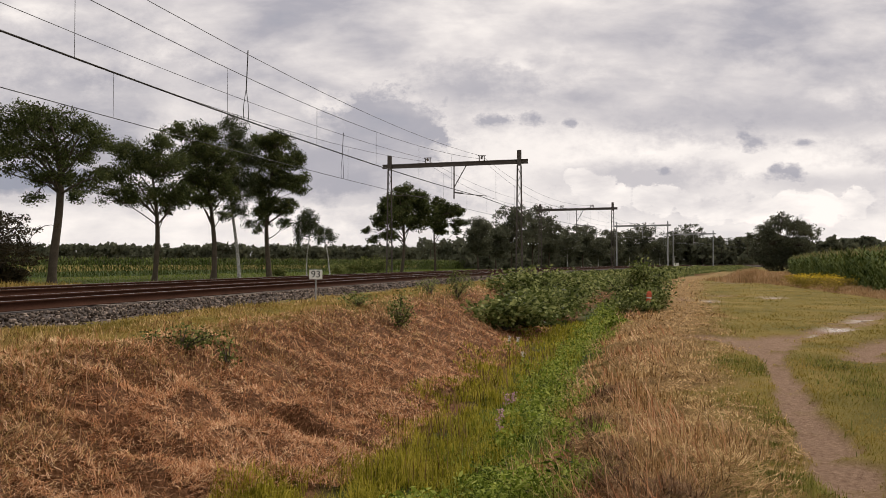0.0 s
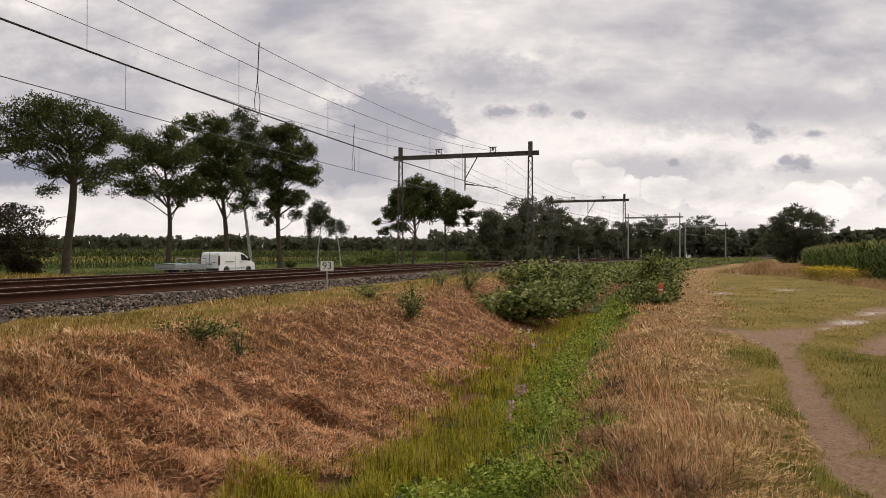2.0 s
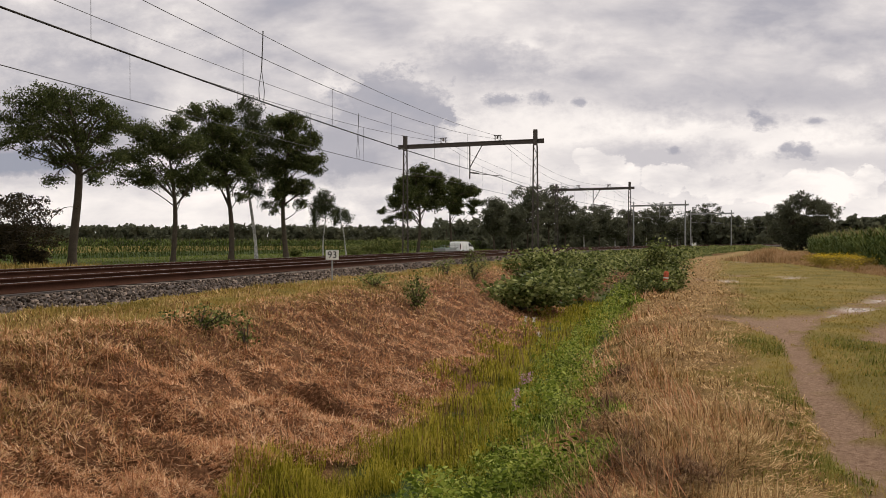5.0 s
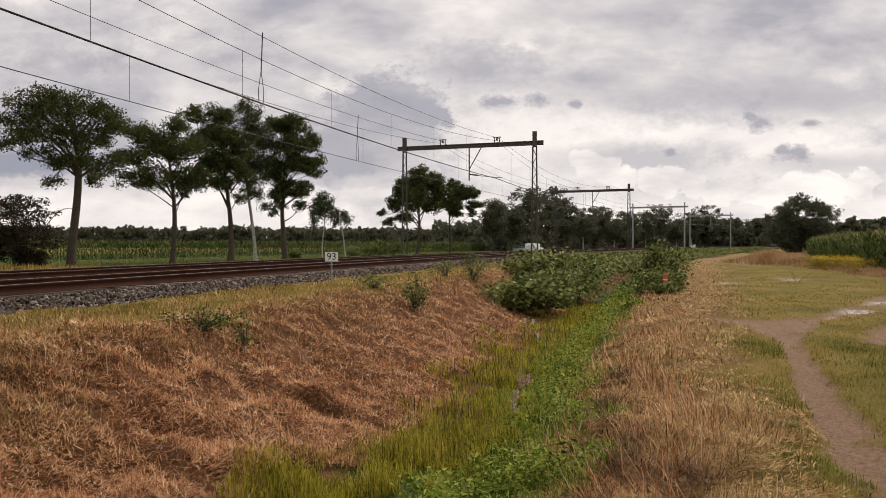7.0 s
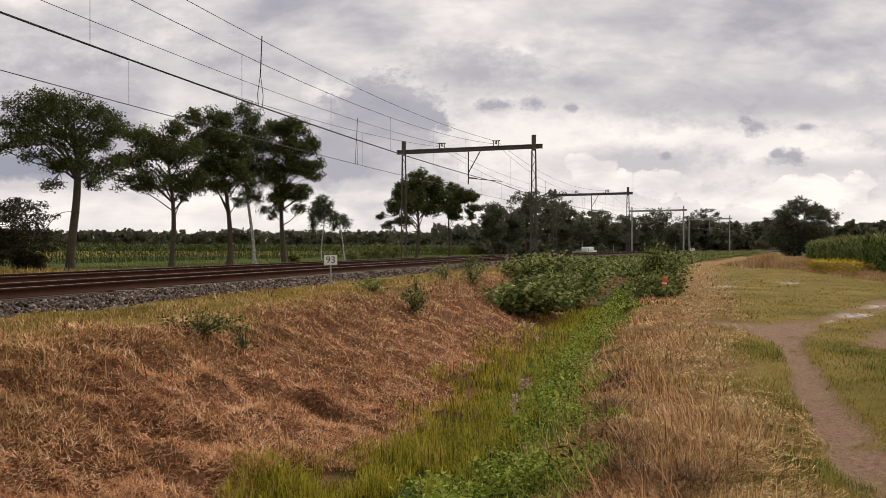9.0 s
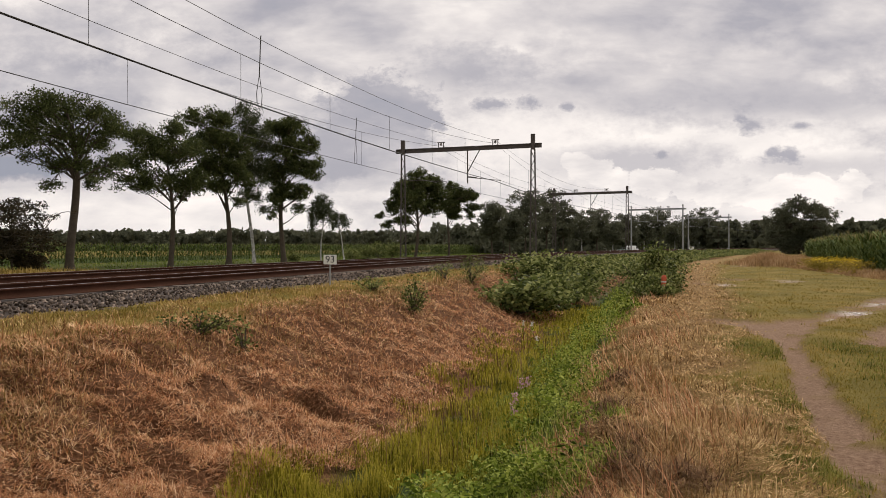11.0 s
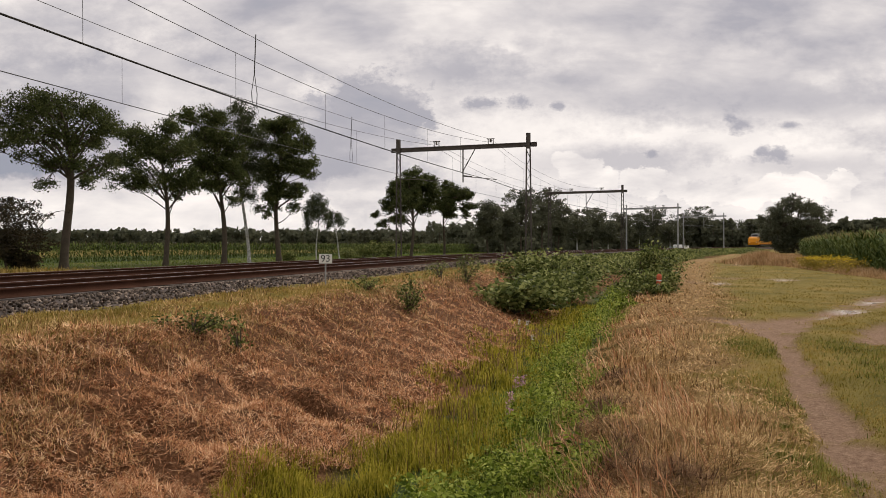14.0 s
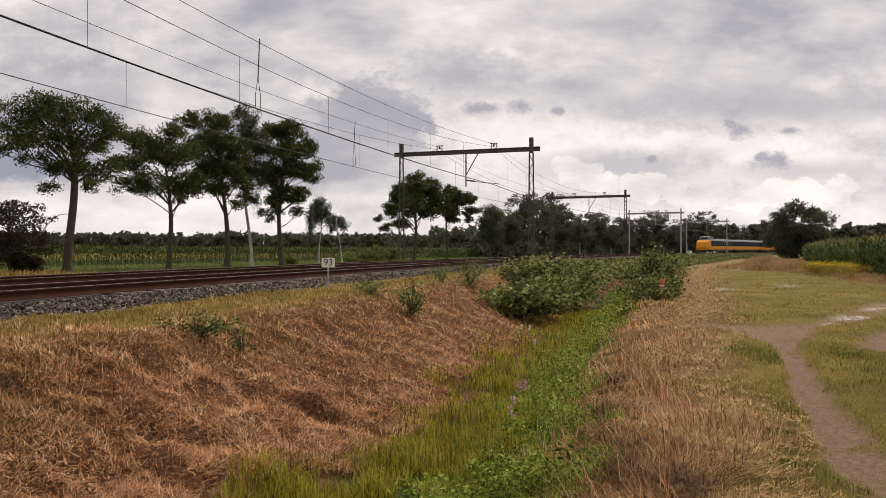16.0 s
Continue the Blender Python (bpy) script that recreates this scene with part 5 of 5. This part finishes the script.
# crowns of this far row wear the leaf colour with haze mixed in
for i, (s, h, w) in enumerate(far_specs):
    p = at(s, -35)
    birch = i in (5, 7, 9, 11, 12)
    build_tree("birch_tree" if birch else "oak_tree", p.x, p.y, h, h * 0.34, w, 40 + i, M_HAZEDLEAF, M_BIRCH if birch else M_BARK,
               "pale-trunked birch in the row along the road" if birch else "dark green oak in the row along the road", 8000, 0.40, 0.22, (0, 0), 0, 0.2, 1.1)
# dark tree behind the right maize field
# its leaves and undergrowth have distance haze in their colour too
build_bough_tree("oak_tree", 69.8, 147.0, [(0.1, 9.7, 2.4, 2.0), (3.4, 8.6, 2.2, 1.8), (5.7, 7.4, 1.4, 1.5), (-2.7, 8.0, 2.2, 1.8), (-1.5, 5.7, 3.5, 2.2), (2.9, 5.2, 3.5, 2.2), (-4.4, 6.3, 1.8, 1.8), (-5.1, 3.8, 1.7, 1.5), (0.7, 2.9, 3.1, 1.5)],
                 2.0, 70, M_HAZEDLEAF, M_BARK, "broad dark oak behind the maize field", 24000, 0.32, 0.35)
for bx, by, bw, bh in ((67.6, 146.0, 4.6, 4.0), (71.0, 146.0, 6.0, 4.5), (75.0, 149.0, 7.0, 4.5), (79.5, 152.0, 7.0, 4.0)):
    build_bush(bx, by, bw, bw * 0.7, bh, 2400, 0.42, M_HAZEDLEAF, "dark undergrowth bush under the oak", stems=14)
# reddish shrub tree by the road
build_tree("shrub_tree", -31.8, 55.8, 5.6, 1.2, 6.6, 72, M_REDLEAF, M_BARK, "dark reddish-leaved shrub tree beside the road", 8500, 0.18, 0.12, (0, 0), 0, 0.6, 0.55)
for bx, by, bw, bh in ((-33.6, 55.4, 5.2, 2.6), (-30.9, 56.2, 2.4, 1.7), (-37.2, 57.4, 6.0, 3.4)):
    build_bush(bx, by, bw, bw * 0.7, bh, 3200, 0.2, M_REDLEAF, "dense dark hedge bush at the roadside", stems=14)
for s, d, w, h in ((48.5, -35.5, 3.0, 1.7), (52, -35, 3.2, 2.0), (57, -36, 3.6, 2.6), (60, -35.5, 3.4, 2.8), (36, -36.5, 2.0, 1.0)):
    p = at(s, d)
    build_bush(p.x, p.y, w, w, h, 1500, 0.24, M_BUSH, "round green bush at the edge of the maize", stems=9)


# ---- far woods ----
def build_woods(name, cs, label, n_each, lsize):
    """Crowns of many leaf clumps on stems; cs: rows of x, y, half width, height."""
    C, paths = [], []
    for x, y, w, h in cs:
        k = 14
        lz = rng.uniform(0.02, 0.86, k)
        e = np.sqrt(np.clip(1 - ((lz - 0.3) / 0.7) ** 2, 0.05, 1)) * w * 0.8
        a = rng.uniform(0, 6.28, k)
        q = rng.uniform(0.2, 1, k) * e
        cen = np.stack([np.cos(a) * q, np.sin(a) * q, lz * h], -1)
        i = rng.integers(0, k, n_each)
        v = rng.normal(size=(n_each, 3))
        v /= np.linalg.norm(v, axis=1)[:, None]
        rad = (rng.uniform(0.22, 0.40, k) * w)[i] * rng.uniform(0.3, 1.0, n_each) ** 0.5
        p = cen[i] + v * rad[:, None] * np.array([1, 1, 0.75])
        p[:, 2] = np.abs(p[:, 2])
        C.append(p + np.array([x, y, -0.1]))
        paths.append((np.array([[x, y, -0.3], [x + rng.normal(0, 0.3), y, h * 0.7]]), np.array([0.2, 0.06])))
    C = np.concatenate(C)
    # the leaf colour itself carries the haze of distance
    ob = leaf_stuff(name, C, rng.uniform(0.7, 1.4, len(C)) * lsize, M_HAZEDLEAF, label, "woods", aspect=0.75)
    V, Q = tubes_np(paths, 5)
    tagged(put("wood_trunks", mesh_np("wood_trunks", V, [Q]), M_BARK, ob), kind="stuff")


cs = []
for x in np.arange(-300, 60, 3.4):
    for row in range(3):
        y = 366 + 0.12 * x + rng.normal(0, 4) + row * 12
        cs.append((x + rng.normal(0, 1.5), y, rng.uniform(4.5, 6.5), rng.uniform(8.4, 10.8) + 1.5 * (rng.uniform() < 0.12)))
build_woods("far_woods", cs, "distant dark green woods across the fields", 175, 1.75)
cs = []
for s in np.arange(122, 400, 5.5):
    for d, hh in ((-45, 7.4), (-53, 8.2), (-62, 8.8)):
        p = at(s + rng.normal(0, 2), d + rng.normal(0, 2))
        cs.append((p.x, p.y, rng.uniform(4.2, 6.2), hh * rng.uniform(0.72, 1.0) * (1.0 if s < 215 else 1.28)))
build_woods("roadside_woods", cs, "dense dark wood behind the row of roadside trees", 300, 1.15)
cs = []
for x in np.arange(95, 230, 2.4):
    cs.append((x, 262 + rng.normal(0, 6) + 0.1 * x, rng.uniform(4.5, 6.5), rng.uniform(10.5, 12.5)))
build_woods("right_woods", cs, "distant dark woods beyond the maize field", 260, 1.9)


# ---- maize ----
def build_maize(name, s, d, h, label, tassels=4):
    n = len(s)
    a = D0 + s / RAD
    x, y = ARC_O.x - (RAD - d) * np.cos(a), ARC_O.y + (RAD - d) * np.sin(a)
    z = ground_z(x, y)
    root_z = np.stack([x, y, z], -1)
    k = 8
    X = np.repeat(root_z, k, 0)
    H = np.repeat(h, k)
    f = np.tile(np.linspace(0.03, 0.88, k), n) + rng.normal(0, 0.03, n * k)
    X[:, 2] += f * H
    V1, Q1, T1 = blades_np(X, rng.uniform(0.5, 0.95, n * k), rng.uniform(0.08, 0.14, n * k), rng.uniform(0, 6.28, n * k), np.radians(rng.uniform(25, 60, n * k)), np.radians(rng.uniform(30, 95, n * k)))
    V2, Q2, T2 = blades_np(root_z, h, np.full(n, 0.035), rng.uniform(0, 6.28, n), np.radians(rng.uniform(0, 4, n)), np.zeros(n))
    m = len(V1)
    ob = tagged(put(name, mesh_np(name, np.concatenate([V1, V2]), [Q1, Q2 + m, T1, T2 + m]), M_CORN), label, "maize", kind="stuff")
    tp = np.repeat(root_z, tassels, 0)
    tp[:, 2] += np.repeat(h, tassels) * 0.94
    V, Q, T = blades_np(tp, rng.uniform(0.20, 0.42, n * tassels), np.full(n * tassels, 0.035), rng.uniform(0, 6.28, n * tassels), np.radians(rng.uniform(2, 35, n * tassels)), rng.uniform(0, 0.5, n * tassels))
    tagged(put("tassels", mesh_np("tassels", V, [Q, T]), M_TASSEL, ob, "pale yellow maize tassels"), kind="stuff")


def maize_rows(s0, s1, ds, d0, dstep, rows):
    s, d = np.meshgrid(np.arange(s0, s1, ds), d0 + dstep * np.arange(rows), indexing="ij")
    s, d = s.ravel() + rng.normal(0, 0.06, s.size), d.ravel() + rng.normal(0, 0.05, d.size)
    return s, d


s, d = maize_rows(-34, 125, 0.27, 24.5, 0.8, 5)
build_maize("maize_field", s, d, rng.normal(2.3, 0.12, len(s)) * (1 - 0.22 * np.clip((s - 20) / 80, 0, 1)), "tall green maize field with pale tassels beside the path")
s, d = maize_rows(-55, 150, 0.36, -51.0, -0.9, 4)
build_maize("maize_field", s, d, rng.normal(2.15, 0.08, len(s)), "long green maize field behind the roadside trees", 1)


# ---- small things by the path ----
def build_marker():
    x, y = 7.36, 25.0
    root = empty("marker_post", pose(x, y, float(ground_z(np.array([x]), np.array([y]))[0]) - 0.03), label="short weathered marker post with orange-red top and white foot", category="post")
    part("foot", rod(bmesh.new(), (0, 0, 0), (0.02, 0, 0.40), 0.05, 0.05, 12), M_SIGN, root)
    bm = rod(bmesh.new(), (0.02, 0, 0.40), (0.04, 0, 0.68), 0.085, 0.085, 12)
    rod(bm, (0.04, 0, 0.68), (0.045, 0, 0.74), 0.085, 0.05, 12)
    part("cap", bm, M_REDPAINT, root, "orange-red painted cap")
    part("band", rod(bmesh.new(), (0.028, 0, 0.50), (0.031, 0, 0.54), 0.088, 0.088, 12), M_SIGN, root, "pale band")


build_marker()


def build_cabinet():
    p = at(93.0, 5.6)
    root = empty("trackside_cabinet", pose(p.x, p.y, 0.5, 0, 0, heading(93)), label="small pale grey trackside cabinet beside the portal", category="cabinet")
    part("body", box(bmesh.new(), (0, 0, 0.5), (0.7, 0.5, 1.0), bevel=0.02), M_SIGN, root)
    part("lid", box(bmesh.new(), (0, 0, 1.03), (0.8, 0.6, 0.06), bevel=0.01), M_GALV, root)


build_cabinet()


# ---- vehicles ----
def extrude_profile(pts, half, bevel=0.05, taper=None):
    """A (y, z) outline drawn across x; taper(z) narrows it."""
    bm = bmesh.new()
    a = [bm.verts.new((-half * (taper(z) if taper else 1), y, z)) for y, z in pts]
    b = [bm.verts.new((half * (taper(z) if taper else 1), y, z)) for y, z in pts]
    n = len(pts)
    bm.faces.new(a)
    bm.faces.new(list(reversed(b)))
    for i in range(n):
        bm.faces.new((a[i], b[i], b[(i + 1) % n], a[(i + 1) % n]))
    bmesh.ops.recalc_face_normals(bm, faces=bm.faces)
    if bevel:
        bmesh.ops.bevel(bm, geom=list(bm.edges), offset=bevel, segments=2, profile=0.6, affect="EDGES")
    return bm


def wheel(root, x, y, r, w):
    wh = part("wheel", rod(bmesh.new(), (x - w / 2, y, r), (x + w / 2, y, r), r, n=24), M_RUBBER, root)
    part("rim", rod(bmesh.new(), (x - w / 2 - 0.012, y, r), (x + w / 2 + 0.012, y, r), r * 0.52, n=16), M_STEEL, wh)
    return wh


def arch(root, x, y, r):
    """Dark wheel arch lip around a wheel."""
    bm = bmesh.new()
    pts = [(y + math.cos(k * math.pi / 10) * r, 0.34 + math.sin(k * math.pi / 10) * r) for k in range(11)]
    for (ya, za), (yb, zb) in zip(pts, pts[1:]):
        rod(bm, (x, ya, za), (x, yb, zb), 0.035, n=6)
    part("wheel_arch", bm, M_BLACK, root)


def build_van():
    root = empty("delivery_van", label="white delivery van driving with a trailer along the road", category="van")
    taper = lambda z: 1.0 if z < 1.0 else 1.0 - 0.14 * (z - 1.0)
    prof = [(-2.58, 0.34), (-2.64, 0.55), (-2.63, 1.2), (-2.54, 1.80), (-2.44, 1.93), (-2.2, 1.98), (-0.4, 2.0), (0.55, 1.97), (1.0, 1.87), (1.40, 1.66), (1.85, 1.30), (2.30, 1.14), (2.56, 0.96), (2.66, 0.70), (2.66, 0.42), (2.55, 0.32)]
    part("body", extrude_profile(prof, 0.98, 0.05, taper), M_WHITE, root, smooth=False)
    part("rear_bumper", box(bmesh.new(), (0, -2.66, 0.50), (1.9, 0.12, 0.2), bevel=0.03), M_BLACK, root)
    part("front_bumper", box(bmesh.new(), (0, 2.63, 0.46), (1.86, 0.14, 0.2), bevel=0.04), M_BLACK, root)
    part("sill", box(bmesh.new(), (0, 0, 0.34), (1.94, 2.4, 0.12), bevel=0.02), M_BLACK, root)
    part("tailgate_window", box(bmesh.new(), (0, -2.60, 1.52), (1.4, 0.06, 0.42), bevel=0.02), M_WHITE, root)
    for sx in (-1, 1):
        side = bmesh.new()
        q = [(0.60, 1.24), (0.56, 1.80), (0.98, 1.76), (1.34, 1.58), (1.74, 1.26)]
        vs = [side.verts.new((sx * (0.985 * taper(z) + 0.006), y, z)) for y, z in q]
        side.faces.new(vs)
        bmesh.ops.solidify(side, geom=side.faces[:], thickness=0.02)
        part("side_window", side, M_GLASS, root)
        lamp = part("tail_lamp", box(bmesh.new(), (sx * 0.915, -2.56, 1.25), (0.10, 0.16, 0.86), bevel=0.03), M_BLACK, root, "tall dark-framed tail lamp")
        part("lamp_glass", box(bmesh.new(), (sx * 0.93, -2.60, 1.22), (0.09, 0.12, 0.55), bevel=0.02), M_LAMP, lamp)
        part("headlight", box(bmesh.new(), (sx * 0.84, 2.44, 0.98), (0.24, 0.34, 0.16), Matrix.Rotation(radians(-24), 4, "X"), 0.03), M_SIGN, root)
        part("slide_rail", box(bmesh.new(), (sx * 0.962, -1.15, 1.16), (0.03, 1.3, 0.035)), M_BLACK, root)
        for yy in (-0.35, 0.50):
            part("door_seam", box(bmesh.new(), (sx * 0.978, yy, 1.02), (0.012, 0.014, 1.2)), M_ZINC, root)
        part("rub_strip", box(bmesh.new(), (sx * 0.985, -0.1, 0.60), (0.03, 2.1, 0.05)), M_ZINC, root)
        part("mirror", box(bmesh.new(), (sx * 1.10, 1.50, 1.32), (0.18, 0.10, 0.26), bevel=0.03), M_BLACK, root)
        for yy in (0.38, 0.72):
            part("door_handle", box(bmesh.new(), (sx * 0.985, yy, 1.12), (0.03, 0.16, 0.04)), M_BLACK, root)
        for yy in (-1.62, 1.62):
            wheel(root, sx * 0.88, yy, 0.34, 0.22)
            arch(root, sx * 0.985, yy, 0.40)
    ws = bmesh.new()
    for q in ((-0.80, 1.05, 1.84), (0.80, 1.05, 1.84), (0.88, 1.80, 1.32), (-0.88, 1.80, 1.32)):
        ws.verts.new((q[0], q[1] + 0.03, q[2] + 0.03))
    ws.verts.ensure_lookup_table()
    ws.faces.new(ws.verts[:])
    bmesh.ops.solidify(ws, geom=ws.faces[:], thickness=0.02)
    part("windscreen", ws, M_GLASS, root)
    part("door_gap", box(bmesh.new(), (0, -2.63, 1.15), (0.02, 0.05, 1.4)), M_BLACK, root)
    part("number_plate", box(bmesh.new(), (0.1, -2.70, 0.95), (0.5, 0.02, 0.11)), M_ZINC, root)
    part("rear_badge", box(bmesh.new(), (0.45, -2.66, 1.10), (0.25, 0.02, 0.06)), M_BLACK, root)
    return root


def build_trailer():
    root = empty("flat_trailer", label="grey low-sided trailer with green netting behind the van", category="trailer")
    part("deck", box(bmesh.new(), (0, 0, 0.62), (1.9, 3.9, 0.10), bevel=0.01), M_ZINC, root)
    for sx in (-1, 1):
        for sy in (-1, 1):
            part("side_board", box(bmesh.new(), (sx * 0.95, sy * 0.98, 0.84), (0.04, 1.88, 0.30), bevel=0.01), M_ZINC, root)
        for yy in (-1.93, 0.0, 1.93):
            part("stake", box(bmesh.new(), (sx * 0.955, yy, 0.88), (0.06, 0.07, 0.50 if yy else 0.40), bevel=0.01), M_GALV, root)
        wheel(root, sx * 0.78, -0.35, 0.29, 0.18)
        wheel(root, sx * 0.78, 0.35, 0.29, 0.18)
        part("mudguard", box(bmesh.new(), (sx * 0.80, 0, 0.60), (0.24, 1.5, 0.03), bevel=0.01), M_ZINC, root)
    for sy in (-1, 1):
        part("end_board", box(bmesh.new(), (0, sy * 1.95, 0.84), (1.9, 0.04, 0.30), bevel=0.01), M_ZINC, root)
    bm = bmesh.new()
    for z in (1.15, 1.45):
        rod(bm, (-0.93, 1.9, z), (0.93, 1.9, z), 0.025, n=6)
        rod(bm, (-0.93, 0.55, z), (-0.93, 1.9, z), 0.022, n=6)
    for x in (-0.93, 0, 0.93):
        rod(bm, (x, 1.9, 0.7), (x, 1.9, 1.45), 0.025, n=6)
    rod(bm, (-0.93, 0.55, 0.7), (-0.93, 0.55, 1.45), 0.022, n=6)
    part("ladder_rack", bm, M_ZINC, root)
    xs, ys = np.linspace(-0.98, 0.98, 12), np.linspace(-1.95, 1.7, 24)
    X, Y = np.meshgrid(xs, ys, indexing="ij")
    Z = 1.02 + 0.20 * (vnoise(X, Y, 0.8, 61) - 0.4) - 0.10 * (np.abs(X) > 0.9)
    i, j = np.meshgrid(np.arange(11), np.arange(23), indexing="ij")
    a = i * 24 + j
    put("netting", mesh_np("netting", np.stack([X, Y, Z], -1).reshape(-1, 3), [np.stack([a, a + 24, a + 25, a + 1], -1).reshape(-1, 4)]), M_TARP, root, "green load netting")
    bm = rod(bmesh.new(), (-0.6, 1.9, 0.6), (0, 3.1, 0.5), 0.04, n=6)
    rod(bm, (0.6, 1.9, 0.6), (0, 3.1, 0.5), 0.04, n=6)
    part("drawbar", bm, M_ZINC, root)
    return root


CAR_L = 26.0


def car_shell(y0, y1, rows):
    """Body rings along y: half outline (x, z) mirrored."""
    ring = rows + [(-x, z) for x, z in reversed(rows)]
    bm = bmesh.new()
    loops = [[bm.verts.new((x, y, z)) for x, z in ring] for y in (y0, y1)]
    n = len(ring)
    for i in range(n):
        bm.faces.new((loops[0][i], loops[0][(i + 1) % n], loops[1][(i + 1) % n], loops[1][i]))
    bm.faces.new(loops[0])
    bm.faces.new(list(reversed(loops[1])))
    bmesh.ops.recalc_face_normals(bm, faces=bm.faces)
    return bm


def build_carriage(front):
    """Intercity carriage, +y towards the travelling end."""
    root = empty("train_front_carriage" if front else "train_carriage", category="train", group="carriages of the train",
                 label="yellow and dark blue intercity leading carriage with raised cab" if front else "yellow and dark blue intercity carriage")
    y0, y1 = -CAR_L / 2 + 0.2, CAR_L / 2 - (3.0 if front else 0.2)
    part("lower_side", car_shell(y0, y1, [(1.36, 0.75), (1.42, 0.95), (1.42, 1.62)]), M_YELLOWPAINT, root, "yellow lower body side")
    part("window_band", car_shell(y0, y1, [(1.415, 1.62), (1.40, 2.80)]), M_BLUEPAINT, root, "dark blue window band")
    part("roof", car_shell(y0, y1, [(1.40, 2.80), (1.30, 3.05), (1.0, 3.25), (0.5, 3.35)]), M_GREYROOF, root)
    part("underframe", box(bmesh.new(), (0, (y0 + y1) / 2, 0.55), (2.3, y1 - y0 - 2, 0.5), bevel=0.04), M_BLACK, root)
    for sx in (-1, 1):
        for k in range(10):
            y = y0 + 2.6 + k * (y1 - y0 - 5.0) / 9
            part("window", box(bmesh.new(), (sx * 1.41, y, 2.25), (0.04, 1.5, 0.75), bevel=0.01), M_TRAINGLASS, root)
        for y in (y0 + 1.0, y1 - 1.0):
            part("door", box(bmesh.new(), (sx * 1.41, y, 2.2), (0.05, 1.1, 1.16), bevel=0.01), M_BLUEPAINT, root)
    for yb in (-8.5, 8.0):
        bg = part("bogie", box(bmesh.new(), (0, yb, 0.45), (2.2, 2.9, 0.35), bevel=0.05), M_BLACK, root)
        for k in (-1.2, 1.2):
            for sx in (-0.75, 0.75):
                part("wheel", rod(bmesh.new(), (sx - 0.06, yb + k, 0.455), (sx + 0.06, yb + k, 0.455), 0.455, n=20), M_RUST, bg)
    for k in range(4):
        part("roof_box", box(bmesh.new(), (0, y0 + 4 + k * 5, 3.40), (1.4, 1.6, 0.18), bevel=0.04), M_GREYROOF, root)
    if front:
        nose = extrude_profile([(y1, 0.75), (y1, 3.0), (y1 + 1.7, 3.0), (y1 + 2.5, 2.5), (y1 + 2.9, 1.4), (y1 + 2.75, 0.6)], 1.42, 0.12)
        part("nose", nose, M_YELLOWPAINT, root, "yellow nose")
        cab = extrude_profile([(y1 - 4.6, 3.3), (y1 - 2.4, 3.75), (y1 - 0.6, 3.95), (y1 + 0.6, 3.85), (y1 + 1.6, 2.95), (y1 - 4.6, 2.95)], 1.1, 0.12)
        cb = part("cab", cab, M_GREYROOF, root, "raised grey driver's cab")
        part("cab_window", box(bmesh.new(), (0, y1 + 1.1, 3.45), (1.7, 0.1, 0.5), Matrix.Rotation(radians(42), 4, "X"), 0.01), M_TRAINGLASS, cb)
        part("snow_plough", box(bmesh.new(), (0, y1 + 2.4, 0.42), (2.2, 0.5, 0.4), bevel=0.05), M_BLACK, root)
        for sx in (-0.95, 0.95):
            part("headlight", rod(bmesh.new(), (sx, y1 + 2.7, 1.35), (sx, y1 + 2.95, 1.35), 0.11, n=12), M_SIGN, root)
    return root


van, trailer = build_van(), build_trailer()
train = [build_carriage(k == 0) for k in range(4)]
VAN_ROWS = ((0.0, -28.0), (1.3, -3.9), (2.0, 8.6), (3.0, 27.8), (4.0, 45.4), (5.2, 65.0), (6.5, 85.6), (8.0, 110.0), (9.0, 125.2), (11.0, 154.5), (13.2, 184.0), (14.8, 204.0), (16.0, 219.0))


def motions():
    walk(clouds, [(0.0, pose(*EYE, 0, 0, -0.85)), (16.0, pose(*EYE, 0, 0, 1.0))])

    def road_row(t, s):
        return t, pose(*at(s, -24.5, -0.25), 0, 0, heading(s))
    walk(van, [road_row(t, s) for t, s in VAN_ROWS])
    walk(trailer, [road_row(t, s - 6.0) for t, s in VAN_ROWS])
    for k, car in enumerate(train):
        rows = []
        for i in range(0, 33):
            t = i * 0.5
            s = 141.2 + 26.1 * (16.0 - t) + CAR_L / 2 + k * CAR_L
            rows.append((t, pose(*at(s, -2.0, RAIL_Z), 0, 0, heading(s) + 180)))
        walk(car, rows)


motions()
